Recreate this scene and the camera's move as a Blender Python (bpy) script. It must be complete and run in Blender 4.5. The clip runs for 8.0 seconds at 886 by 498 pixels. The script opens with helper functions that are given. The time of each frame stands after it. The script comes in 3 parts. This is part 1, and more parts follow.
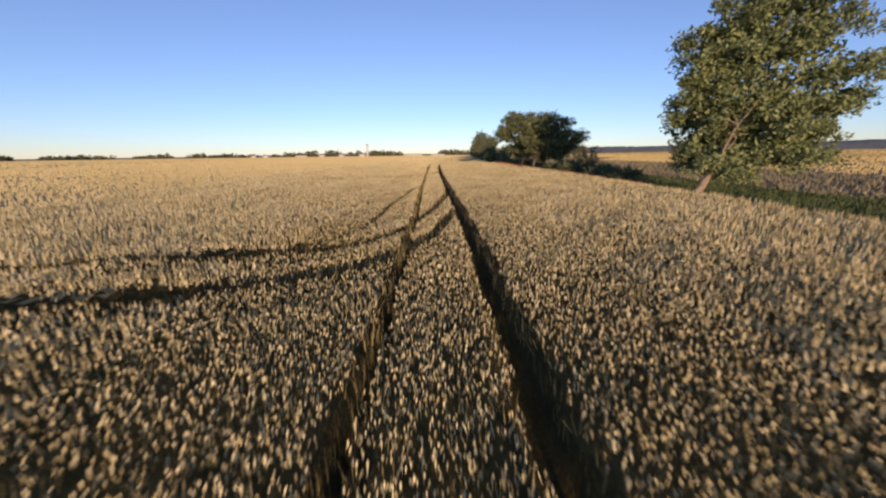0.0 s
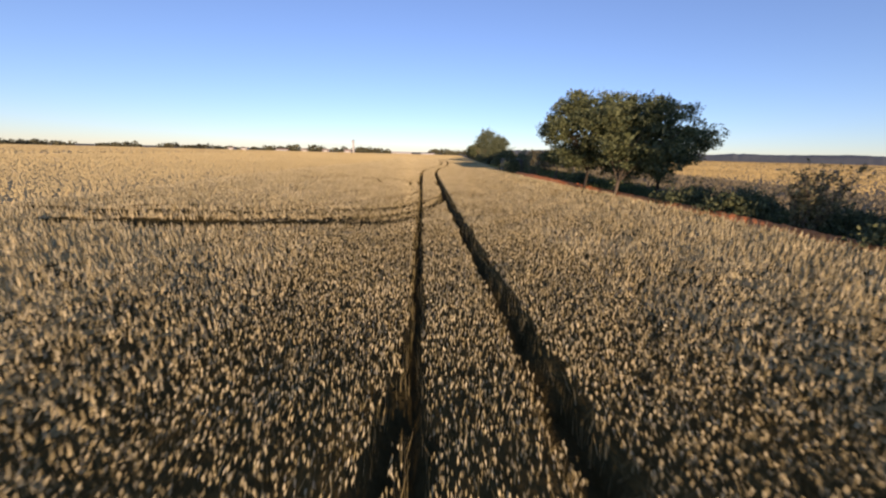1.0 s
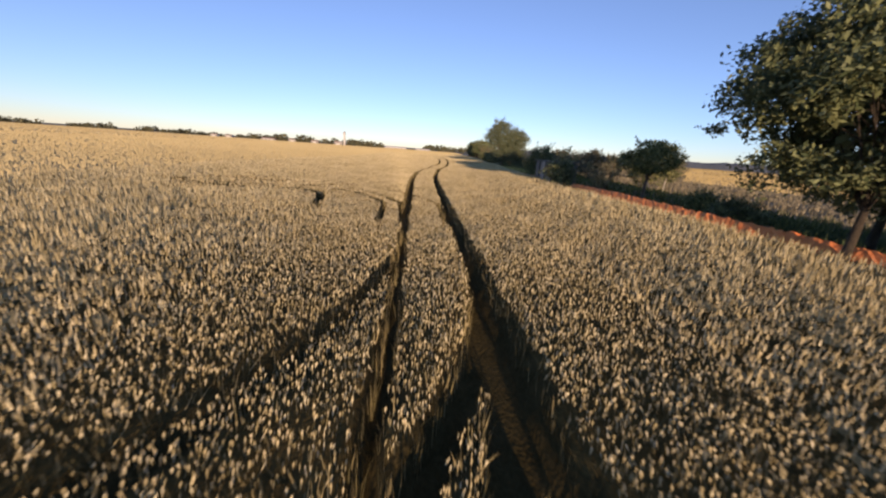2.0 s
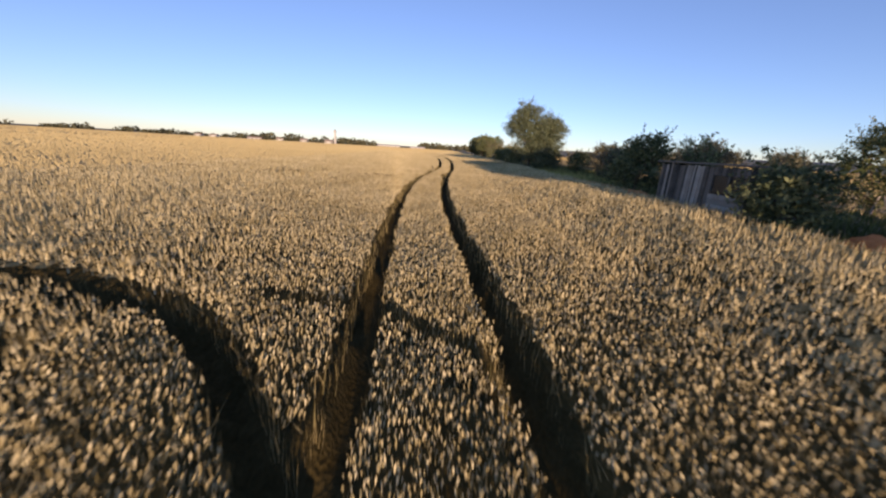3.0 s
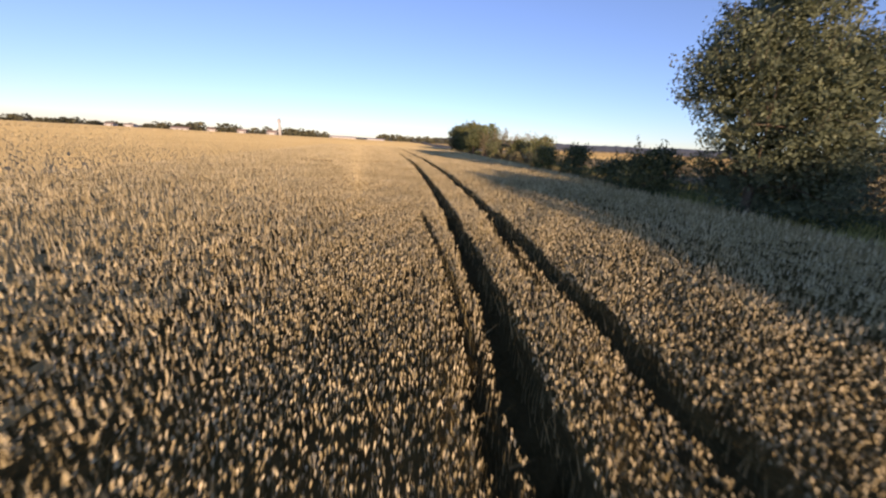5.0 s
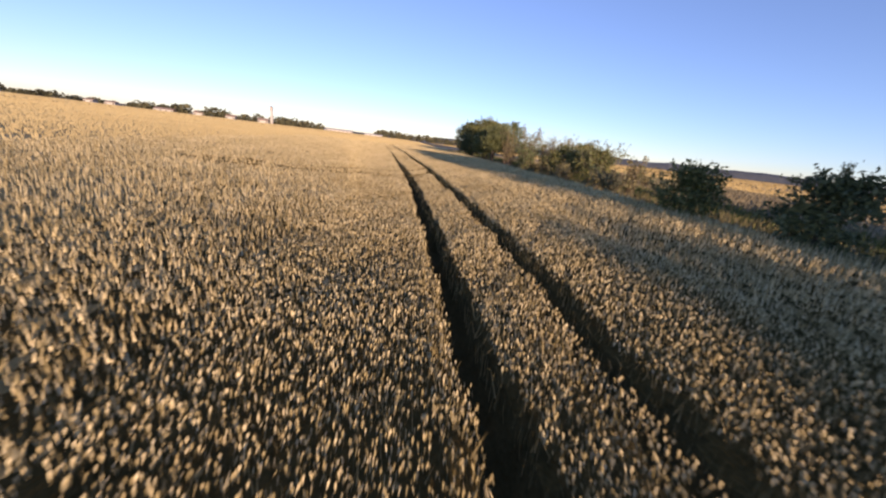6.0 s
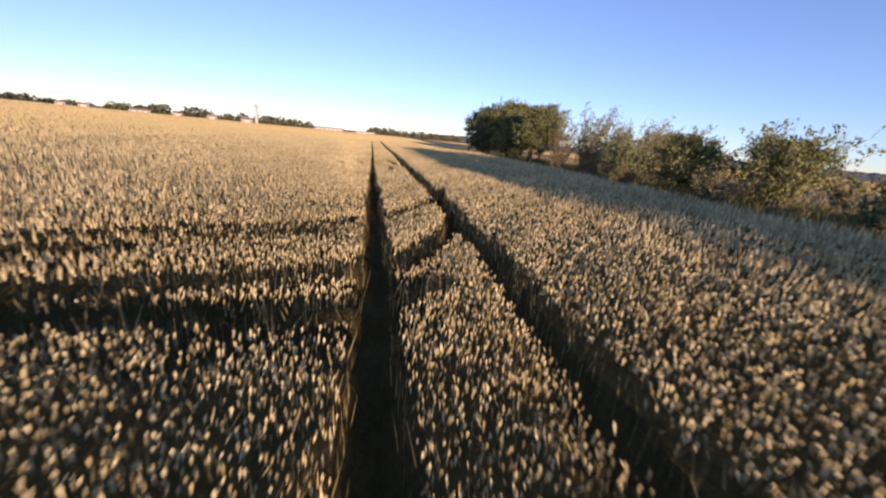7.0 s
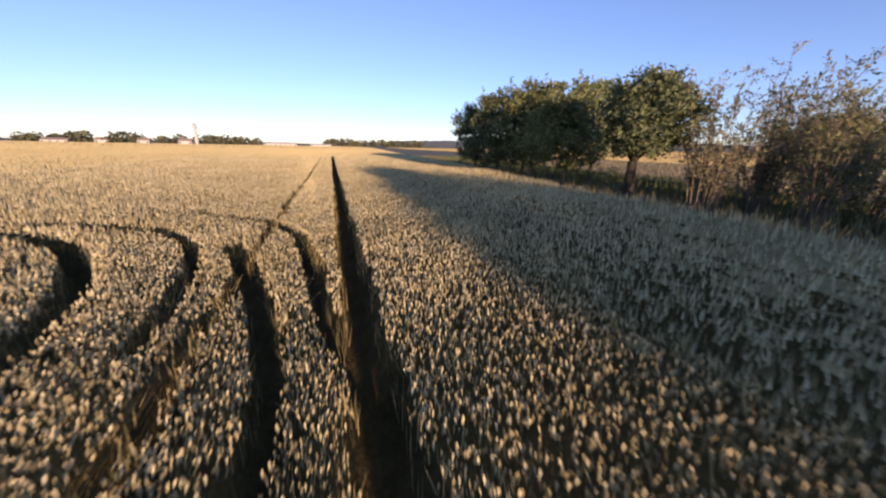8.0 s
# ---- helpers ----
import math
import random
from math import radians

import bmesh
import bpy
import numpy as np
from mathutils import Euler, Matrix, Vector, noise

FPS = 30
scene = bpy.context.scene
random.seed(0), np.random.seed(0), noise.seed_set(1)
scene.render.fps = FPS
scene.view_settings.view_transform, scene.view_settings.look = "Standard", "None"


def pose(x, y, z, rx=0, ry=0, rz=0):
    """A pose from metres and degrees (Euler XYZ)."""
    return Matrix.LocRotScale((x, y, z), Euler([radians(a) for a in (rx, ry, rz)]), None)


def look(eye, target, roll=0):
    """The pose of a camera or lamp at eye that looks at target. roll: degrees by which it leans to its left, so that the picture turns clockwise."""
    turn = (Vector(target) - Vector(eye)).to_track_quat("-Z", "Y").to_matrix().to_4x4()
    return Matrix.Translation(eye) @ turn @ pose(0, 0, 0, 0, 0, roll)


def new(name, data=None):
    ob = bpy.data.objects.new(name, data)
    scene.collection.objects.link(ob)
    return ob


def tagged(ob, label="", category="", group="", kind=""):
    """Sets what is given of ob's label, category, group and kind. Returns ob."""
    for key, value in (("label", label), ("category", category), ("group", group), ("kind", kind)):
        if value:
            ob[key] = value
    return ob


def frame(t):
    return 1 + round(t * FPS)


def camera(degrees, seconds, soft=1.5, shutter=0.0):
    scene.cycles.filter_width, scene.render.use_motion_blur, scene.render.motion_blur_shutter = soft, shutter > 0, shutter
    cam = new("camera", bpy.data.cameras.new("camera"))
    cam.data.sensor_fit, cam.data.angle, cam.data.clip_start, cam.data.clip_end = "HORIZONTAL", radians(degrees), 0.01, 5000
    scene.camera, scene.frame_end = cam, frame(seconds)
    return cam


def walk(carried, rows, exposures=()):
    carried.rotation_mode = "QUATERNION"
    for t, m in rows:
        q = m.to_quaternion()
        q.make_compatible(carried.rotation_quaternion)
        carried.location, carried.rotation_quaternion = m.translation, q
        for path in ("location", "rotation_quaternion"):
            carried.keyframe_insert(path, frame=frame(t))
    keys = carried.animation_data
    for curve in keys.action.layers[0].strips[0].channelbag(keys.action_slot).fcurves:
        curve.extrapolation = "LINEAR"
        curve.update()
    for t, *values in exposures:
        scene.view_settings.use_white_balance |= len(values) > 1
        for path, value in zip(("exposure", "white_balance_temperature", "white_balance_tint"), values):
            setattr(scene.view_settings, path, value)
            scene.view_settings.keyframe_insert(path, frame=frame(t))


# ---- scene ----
cam = camera(104, 8.0, soft=2.25, shutter=0.06)
PATH = [
    (0, (0.966, -0.001, 3.184), (1.133, 9.637, 0.522), -0.76),
    (0.5, (0.312, 11.770, 3.687), (0.733, 21.405, 1.041), 0.09),
    (1, (0.019, 23.695, 3.792), (0.573, 33.312, 1.110), 1.49),
    (1.5, (0.157, 34.448, 3.358), (0.742, 44.066, 0.682), 3.52),
    (1.7, (0.050, 38.459, 3.446), (0.856, 48.055, 0.751), 4.04),
    (2.8, (0.434, 58.95, 3.228), (1.195, 68.51, 0.398), 3.62),
    (3, (0.256, 63.35, 3.097), (1.169, 72.91, 0.299), 3.33),
    (3.5, (-0.036, 71.60, 3.145), (1.116, 81.116, 0.298), 1.17),
    (4, (-0.148, 81.589, 3.057), (1.362, 91.051, 0.195), 0.05),
    (4.5, (0.269, 90.703, 3.196), (2.025, 100.101, 0.266), 0.52),
    (5, (1.000, 99.606, 3.345), (2.961, 108.955, 0.388), 3.20),
    (6.3, (3.858, 122.807, 2.996), (6.026, 132.104, 0.019), 7.14),
    (6.5, (4.353, 126.449, 2.903), (6.460, 135.741, -0.134), 6.61),
    (7, (5.371, 135.622, 2.691), (7.597, 144.893, -0.322), 5.53),
    (7.5, (6.326, 144.305, 2.840), (8.786, 153.528, -0.141), 3.29),
    (8, (7.504, 153.660, 3.113), (10.527, 162.755, 0.258), 1.11),
]
walk(cam, [(t, look(eye, target, roll)) for t, eye, target, roll in PATH], exposures=((0.0, 1.02, 7650, 43), (1.0, 1.09, 7650, 44), (3.0, 1.12, 7600, 45), (5.0, 1.23, 7650, 48), (8.0, 1.35, 7500, 49)))

# ---- light: low evening sun behind the camera, clear sky ----
SUN_EL, SUN_AZ = radians(6.1), radians(-2.5)
world = bpy.data.worlds.new("evening_sky")
scene.world = world
world.use_nodes = True
wn = world.node_tree.nodes
sky = wn.new("ShaderNodeTexSky")
sky.sky_type = "NISHITA"
sky.sun_disc = False
sky.sun_elevation, sky.sun_rotation = SUN_EL, math.pi + SUN_AZ
sky.altitude = 2500
sky.air_density, sky.dust_density, sky.ozone_density = 1.05, 0.3, 3.8
wn["Background"].inputs["Strength"].default_value = 0.15
even = wn.new("ShaderNodeGamma")
even.inputs["Gamma"].default_value = 0.90
world.node_tree.links.new(sky.outputs[0], even.inputs["Color"])
clear = wn.new("ShaderNodeMix")
clear.data_type, clear.blend_type = "RGBA", "MULTIPLY"
clear.inputs[0].default_value, clear.inputs[7].default_value = 1.0, (0.965, 1.0, 0.97, 1)
world.node_tree.links.new(even.outputs[0], clear.inputs[6])
world.node_tree.links.new(clear.outputs[2], wn["Background"].inputs["Color"])
sun = new("sun", bpy.data.lights.new("sun", "SUN"))
sun.data.energy, sun.data.angle, sun.data.color = 2.6, radians(0.5), (1.0, 0.905, 0.60)
sun.matrix_world = look((0, -30, 40), (0 + math.sin(SUN_AZ) * math.cos(SUN_EL), -30 + math.cos(SUN_AZ) * math.cos(SUN_EL), 40 - math.sin(SUN_EL)))

# ---- materials ----


def material(name, dark, light, scale=2.0, rough=0.8, bump=0.0, island=0.0, translucent=0.0, fine=6.0, per_object=0.0, mid=None):
    """Two colours mixed by noise at two scales, varied from piece to piece."""
    m = bpy.data.materials.new(name)
    m.use_nodes = True
    n, l = m.node_tree.nodes, m.node_tree.links
    b = n["Principled BSDF"]
    geo = n.new("ShaderNodeNewGeometry")
    coarse, small = n.new("ShaderNodeTexNoise"), n.new("ShaderNodeTexNoise")
    coarse.inputs["Scale"].default_value, small.inputs["Scale"].default_value = scale, scale * fine
    coarse.inputs["Detail"].default_value = small.inputs["Detail"].default_value = 3
    for t in (coarse, small):
        l.new(geo.outputs["Position"], t.inputs["Vector"])
    mix = n.new("ShaderNodeMath")
    mix.operation = "MULTIPLY_ADD"
    l.new(small.outputs[0], mix.inputs[0])
    mix.inputs[1].default_value = 0.5
    half = n.new("ShaderNodeMath")
    half.operation = "MULTIPLY"
    l.new(coarse.outputs[0], half.inputs[0])
    half.inputs[1].default_value = 0.5
    l.new(half.outputs[0], mix.inputs[2])
    value = mix.outputs[0]
    for source, amount in ((geo.outputs["Random Per Island"], island), (None, per_object)):
        if amount:
            if source is None:
                source = n.new("ShaderNodeObjectInfo").outputs["Random"]
            add = n.new("ShaderNodeMath")
            add.operation = "MULTIPLY_ADD"
            l.new(source, add.inputs[0])
            add.inputs[1].default_value = amount
            shift = n.new("ShaderNodeMath")
            shift.operation = "SUBTRACT"
            l.new(value, shift.inputs[0])
            shift.inputs[1].default_value = amount / 2
            l.new(shift.outputs[0], add.inputs[2])
            value = add.outputs[0]
    ramp = n.new("ShaderNodeValToRGB")
    ramp.color_ramp.elements[0].position, ramp.color_ramp.elements[1].position = 0.3, 0.7
    ramp.color_ramp.elements[0].color, ramp.color_ramp.elements[1].color = (*dark, 1), (*light, 1)
    if mid:
        ramp.color_ramp.elements.new(0.5).color = (*mid, 1)
    l.new(value, ramp.inputs[0])
    l.new(ramp.outputs[0], b.inputs["Base Color"])
    b.inputs["Roughness"].default_value = rough
    b.inputs["Specular IOR Level"].default_value = 0.25
    if bump:
        bp = n.new("ShaderNodeBump")
        bp.inputs["Strength"].default_value = bump
        bp.inputs["Distance"].default_value = 0.1
        l.new(small.outputs[0], bp.inputs["Height"])
        l.new(bp.outputs[0], b.inputs["Normal"])
    if translucent:
        tr, mx = n.new("ShaderNodeBsdfTranslucent"), n.new("ShaderNodeMixShader")
        l.new(ramp.outputs[0], tr.inputs["Color"])
        mx.inputs[0].default_value = translucent
        l.new(b.outputs[0], mx.inputs[1])
        l.new(tr.outputs[0], mx.inputs[2])
        l.new(mx.outputs[0], n["Material Output"].inputs["Surface"])
    return m


M_EAR = material("ripe_wheat_ear", (0.33, 0.265, 0.13), (0.70, 0.595, 0.36), 0.4, 0.75, island=0.6, translucent=0.25, mid=(0.53, 0.43, 0.23))
M_BLADE = material("dry_wheat_leaf", (0.11, 0.095, 0.04), (0.42, 0.33, 0.155), 0.5, 0.8, island=0.7, translucent=0.25, mid=(0.25, 0.20, 0.09))
# Shade among the ears is put into this straw's dark colour.
M_STRAW_SHADED = material("shaded_straw_below_ears", (0.05, 0.035, 0.012), (0.13, 0.092, 0.034), 3.0, 0.9, bump=0.6)
# The same straw paler, with sunlight put into its colour.
M_STRAW_LIT = material("straw_painted_sunlit", (0.24, 0.18, 0.08), (0.40, 0.31, 0.145), 3.0, 0.9, bump=0.6)
# Brown soil, darkened in colour for the shade down in the ruts.
M_SOIL = material("shaded_rut_soil", (0.04, 0.03, 0.011), (0.085, 0.064, 0.026), 3.0, 0.9, bump=0.6)
for straw_like in (M_STRAW_SHADED, M_STRAW_LIT, M_SOIL):  # rough and dull all through
    straw_like.node_tree.nodes["Principled BSDF"].inputs["Specular IOR Level"].default_value = 0.03
M_CANOPY = material("far_wheat", (0.46, 0.365, 0.185), (0.58, 0.47, 0.25), 0.05, 0.85, bump=0.3, fine=12, translucent=0.25)
M_GROUND = material("dry_soil_and_grass", (0.12, 0.095, 0.05), (0.25, 0.195, 0.10), 0.08, 0.9, bump=0.3, fine=15)
M_RED = material("red_earth", (0.62, 0.17, 0.055), (0.80, 0.28, 0.11), 1.5, 0.95, bump=0.4)
M_GRASS = material("verge_grass", (0.05, 0.075, 0.022), (0.17, 0.18, 0.06), 0.6, 0.8, island=0.5, translucent=0.2)
M_DRYGRASS = material("dry_grass", (0.13, 0.11, 0.05), (0.31, 0.26, 0.125), 0.5, 0.8, island=0.5, translucent=0.2)
M_WEEDS = material("low_green_weeds", (0.04, 0.065, 0.026), (0.11, 0.14, 0.055), 0.5, 0.8, island=0.5, translucent=0.2)
M_DULL = material("dull_fallow_weeds", (0.15, 0.13, 0.08), (0.32, 0.265, 0.165), 0.15, 0.85, island=0.5, translucent=0.2)
# Grey-blue distance haze is mixed into the colour of these woods.
M_HILLS = material("hazy_wooded_hills", (0.085, 0.10, 0.105), (0.13, 0.145, 0.15), 0.01, 0.95, fine=8)
# Yellow-green grass; sun on this margin is put into its bright colour.
M_MARGIN_LIT = material("margin_grass", (0.24, 0.23, 0.07), (0.55, 0.50, 0.17), 0.5, 0.8, island=0.5, translucent=0.2)
M_BARK = material("bark", (0.07, 0.055, 0.038), (0.20, 0.155, 0.11), 4.0, 0.9, bump=0.7)
M_BARK_DARK = material("dark_and_shaded_bark", (0.025, 0.02, 0.015), (0.07, 0.055, 0.04), 4.0, 0.9, bump=0.7)
M_BARK_PALE = material("pale_bark", (0.16, 0.115, 0.08), (0.34, 0.26, 0.19), 4.0, 0.9, bump=0.6)
M_TWIG = material("twig_bark", (0.13, 0.095, 0.07), (0.30, 0.225, 0.165), 4.0, 0.9, bump=0.3)
# Dark leaves; shade on spreading trees and low bushes is in this colour.
M_LEAF_DARK = material("dark_and_shaded_leaves", (0.056, 0.078, 0.036), (0.182, 0.203, 0.092), 0.5, 0.6, island=0.6, translucent=0.2)
M_LEAF = material("green_leaves", (0.078, 0.111, 0.047), (0.247, 0.280, 0.124), 0.5, 0.6, island=0.6, translucent=0.25)
M_LEAF_TALL = material("grey_green_leaves", (0.075, 0.098, 0.053), (0.200, 0.231, 0.131), 0.5, 0.65, island=0.55, translucent=0.3)
M_LEAF2 = material("olive_leaves", (0.075, 0.098, 0.035), (0.263, 0.256, 0.100), 0.5, 0.65, island=0.6, translucent=0.25)
M_LEAF3 = material("brown_green_leaves", (0.108, 0.108, 0.054), (0.300, 0.270, 0.138), 0.6, 0.7, island=0.6, translucent=0.2)
M_LEAF_BROWN = material("brownish_leaves", (0.085, 0.085, 0.052), (0.20, 0.185, 0.115), 0.5, 0.7, island=0.6, translucent=0.2)
M_WOODS = material("far_woods", (0.05, 0.055, 0.035), (0.12, 0.12, 0.07), 0.05, 0.9, island=0.4)
M_FALLOW = material("far_yellow_field", (0.31, 0.23, 0.10), (0.46, 0.36, 0.17), 0.03, 0.9, bump=0.4, fine=20)
M_WHITE = material("white_render", (0.38, 0.36, 0.33), (0.52, 0.50, 0.46), 0.5, 0.8)
M_ROOF = material("clay_roof", (0.24, 0.17, 0.13), (0.34, 0.26, 0.21), 0.8, 0.85)
M_TIN = material("weathered_dark_board", (0.05, 0.045, 0.04), (0.16, 0.14, 0.12), 3.0, 0.8, bump=0.3, per_object=0.6)
M_PALE = material("bleached_board", (0.25, 0.22, 0.19), (0.45, 0.41, 0.36), 3.0, 0.8, bump=0.3, per_object=0.4)

# ---- mesh helpers ----
RNG = np.random.default_rng(7)


def mesh(name, verts, faces, mat, smooth=False):
    """A mesh from arrays: faces all with the same number of corners."""
    verts, faces = np.asarray(verts, np.float32), np.asarray(faces, np.int32)
    k = faces.shape[1]
    me = bpy.data.meshes.new(name)
    me.vertices.add(len(verts))
    me.vertices.foreach_set("co", verts.ravel())
    me.loops.add(faces.size)
    me.loops.foreach_set("vertex_index", faces.ravel())
    me.polygons.add(len(faces))
    me.polygons.foreach_set("loop_start", np.arange(0, faces.size, k, dtype=np.int32))
    me.polygons.foreach_set("use_smooth", np.full(len(faces), smooth))
    me.update(calc_edges=True)
    me.validate()
    me.materials.append(mat)
    return me


def part(name, me, parent=None, label=""):
    ob = new(name, me)
    ob.parent = parent
    return tagged(ob, label)


def root(name, x, y, z=0.0):
    ob = new(name)
    ob.location = (x, y, z)
    return ob


def tube(points, radii, sides=6):
    """A tapered tube along points; returns verts and quads."""
    points = np.asarray(points, float)
    verts, faces = [], []
    for i, (p, r) in enumerate(zip(points, radii)):
        d = points[min(i + 1, len(points) - 1)] - points[max(i - 1, 0)]
        d /= np.linalg.norm(d) + 1e-9
        a = np.cross(d, (0.3, 0.9, 0.2))
        a /= np.linalg.norm(a) + 1e-9
        b = np.cross(d, a)
        for k in range(sides):
            w = 2 * math.pi * k / sides
            verts.append(p + r * (math.cos(w) * a + math.sin(w) * b))
    for i in range(len(points) - 1):
        for k in range(sides):
            q = (k + 1) % sides
            faces.append((i * sides + k, i * sides + q, (i + 1) * sides + q, (i + 1) * sides + k))
    return np.array(verts), np.array(faces)


def join(pieces):
    verts, faces, n = [], [], 0
    for v, f in pieces:
        verts.append(v)
        faces.append(np.asarray(f) + n)
        n += len(v)
    return np.concatenate(verts), np.concatenate(faces)


# ---- the field's plan ----
TRAM_Y = np.array([-30, 15, 25, 40, 60, 78, 85, 93, 100, 108, 115, 123, 130, 138, 146, 160, 230, 400])
TRAM_X = np.array([0.95, 0.95, 0.75, 0.52, 0.50, 0.56, 1.05, 1.9, 3.0, 4.0, 4.75, 5.45, 5.95, 6.4, 6.6, 6.7, 7.6, 10.0])
EDGE_Y = np.array([-60, 20, 38, 50, 65, 77, 84, 97, 105, 120, 136, 167, 189, 215, 400])
EDGE_X = np.array([16.8, 16.7, 15.6, 14.2, 12.2, 11.4, 12.2, 12.8, 13.9, 15.2, 16.5, 17.7, 20.2, 22.5, 38.0])
BANK_Y = np.array([-60, 15, 50, 80, 105, 165, 230, 500])
BANK_Z = np.array([0.0, 0.0, 0.4, 0.8, 0.75, 0.85, 0.5, 0.0])


def smooth_interp(y, ky, kx):
    fine = np.arange(ky[0], ky[-1], 0.5)
    v = np.interp(fine, ky, kx)
    v = np.convolve(np.pad(v, 12, mode="edge"), np.ones(25) / 25, mode="valid")
    return np.interp(y, fine, v)


def tram(y):
    return smooth_interp(y, TRAM_Y, TRAM_X)


def edge(y):
    return smooth_interp(y, EDGE_Y, EDGE_X)


def rise(x, y):
    """The field climbs a little towards the hedge."""
    e = edge(y)
    w = np.clip((x - 4.5) / (e - 4.5), 0, 1)
    far = np.clip((x - 60) / 120, 0, 1)
    return smooth_interp(y, BANK_Y, BANK_Z) * w * w * (3 - 2 * w) * (1 - far)


# the two wheel ruts, off the tramline's middle line, and how wide they are
LEFT_Y = np.array([-30, 20, 48, 75, 90, 94, 97, 103, 106, 114, 130, 139, 148, 168, 240])
LEFT_X = np.array([-0.9, -0.85, -0.7, -1.03, -1.1, -0.95, -0.8, -0.6, -0.55, -0.65, -0.9, -0.85, -1.0, -0.88, -0.88])
RIGHT_Y = np.array([-30, 4, 38, 75, 87, 92.5, 94, 98, 130, 140, 156, 240])
RIGHT_X = np.array([1.10, 1.10, 1.10, 1.10, 1.10, 0.98, 1.0, 1.12, 1.02, 1.04, 1.12, 1.13])
RUT = 0.18
# wheel tracks that swing off the tramline to one side: half width, then a bend through a few plan points
SWINGS = [
    (0.23, [(-16, 5.6), (-7, 5.9), (-5.2, 6.2), (-3.3, 6.6), (-1.3, 7.5), (-0.1, 8.5), (0.7, 10.3), (1.3, 13.2), (1.8, 15.5)]),
    (0.19, [(-16, 8.0), (-9.9, 8.4), (-5, 8.8), (-2.6, 9.2), (-1.3, 9.8), (-0.6, 10.7), (-0.1, 11.9), (0.4, 14.2), (0.9, 16.5), (1.3, 19.5), (1.7, 23), (1.95, 28)]),
    (0.14, [(-5, 9.3), (-2.5, 10.0), (-1.85, 11.3), (-1.5, 13), (-1.35, 16.3), (-1.2, 19), (-0.8, 23.5), (-0.3, 28)]),
    (0.13, [(-16, 43.3), (-7.9, 43.6), (-5.6, 44.4), (-2.8, 46.5), (-1.1, 49.4), (-0.4, 53)]),
    (0.18, [(-20, 42), (-9.1, 42.1), (-5.7, 42.4), (-3.3, 42.8), (-1.4, 43.8), (-0.4, 45.3), (1.0, 48.3), (1.7, 52)]),
    (0.15, [(-16, 41.1), (-6.1, 41.3), (-4.1, 41.7), (-1.9, 42.7), (-1.1, 44)]),
    (0.28, [(-16, 39.4), (-6.2, 39.6), (-4.4, 39.8), (-2.7, 40.1), (-1.5, 40.9), (-0.1, 42.8), (1.0, 45.9), (1.6, 50)]),
    (0.24, [(-12, 38.7), (-4, 38.8), (-2.2, 39.1), (-1.2, 39.6), (0.1, 40.9)]),
    (0.17, [(1.3, 57), (1.15, 61.2), (0.9, 62.1), (0.5, 63.1), (-0.1, 64.4), (-1.1, 66.1), (-2.8, 68.1), (-5.5, 69.4), (-8, 69.8), (-15, 70.1)]),
    (0.08, [(1.6, 64.6), (1.3, 66.7), (0.3, 67.9), (-0.5, 68.4), (-2, 68.9)]),
    (0.16, [(-0.4, 57), (-0.7, 61.4), (-1.1, 62.3), (-1.6, 63.4), (-2.8, 65.3), (-4.5, 67.2), (-6.3, 68.3), (-9, 69.0), (-15, 69.2)]),
    (0.17, [(-1.3, 57), (-1.5, 61.1), (-1.7, 61.9), (-2.2, 62.8), (-2.9, 63.9), (-3.9, 65.2), (-5.6, 66.4), (-7.3, 66.9), (-15, 67.0)]),
    (0.24, [(-4.4, 60), (-5.0, 63.0), (-5.4, 63.9), (-6.2, 64.7), (-7.3, 65.3), (-14, 65.6)]),
    (0.18, [(-18, 92.8), (-8, 92.9), (-3, 93.5), (-1.5, 94.3), (-1, 94.7), (-0.1, 95.7), (1.2, 97.0), (2.0, 98.6)]),
    (0.18, [(-10, 91.0), (-4, 91.5), (-0.6, 92.9), (0.1, 93.3), (0.5, 93.7), (1.0, 94.3), (1.5, 95.4)]),
    (0.22, [(3.2, 96.8), (2.9, 95.8), (2.2, 94.5), (1.6, 93.7), (1.2, 93.2), (0.5, 92.5)]),
    (0.17, [(2.9, 95.8), (2.85, 94.4), (2.6, 93.2), (2.4, 92.0)]),
    (0.08, [(2.75, 112), (2.6, 107.5), (2.35, 104.5), (2.0, 101.5), (1.7, 99)]),
    (0.08, [(5.1, 112), (4.9, 110), (4.45, 107.2), (4.2, 105.5)]),
    (0.12, [(8.1, 148.5), (7.6, 146.4), (6.2, 144.7), (4.3, 143.3), (2.8, 142.8), (1.1, 142.4), (-0.2, 142.1), (-8, 141.9)]),
    (0.12, [(4.6, 142.8), (3, 142.1), (1.6, 141.6), (0.3, 141.5), (-8, 141.3)]),
    (0.19, [(7.8, 145.6), (7.3, 143.3), (6.2, 141.3), (5, 140.7), (3.9, 140.4), (2.7, 140.2), (1.3, 140.1), (-7, 140)]),
    (0.18, [(6.3, 140.1), (5.1, 139.5), (3.9, 139.4), (2.6, 139.4), (-6, 139.2)]),
    (0.10, [(7.3, 160), (6.5, 163.8), (5, 166.1), (3, 167.9), (0.8, 168.9), (-1.5, 169.1), (-9, 169)]),
    (0.16, [(6.72, 155.6), (6.78, 156.2), (6.8, 156.9), (6.7, 157.8), (6.4, 159.1), (5.9, 161), (5.2, 163)]),
    (0.12, [(5.2, 158.3), (5.0, 160.2), (4.7, 161.9), (4, 163.7), (2.6, 165.3), (0.5, 166.4), (-1.6, 166.9), (-9, 167)]),
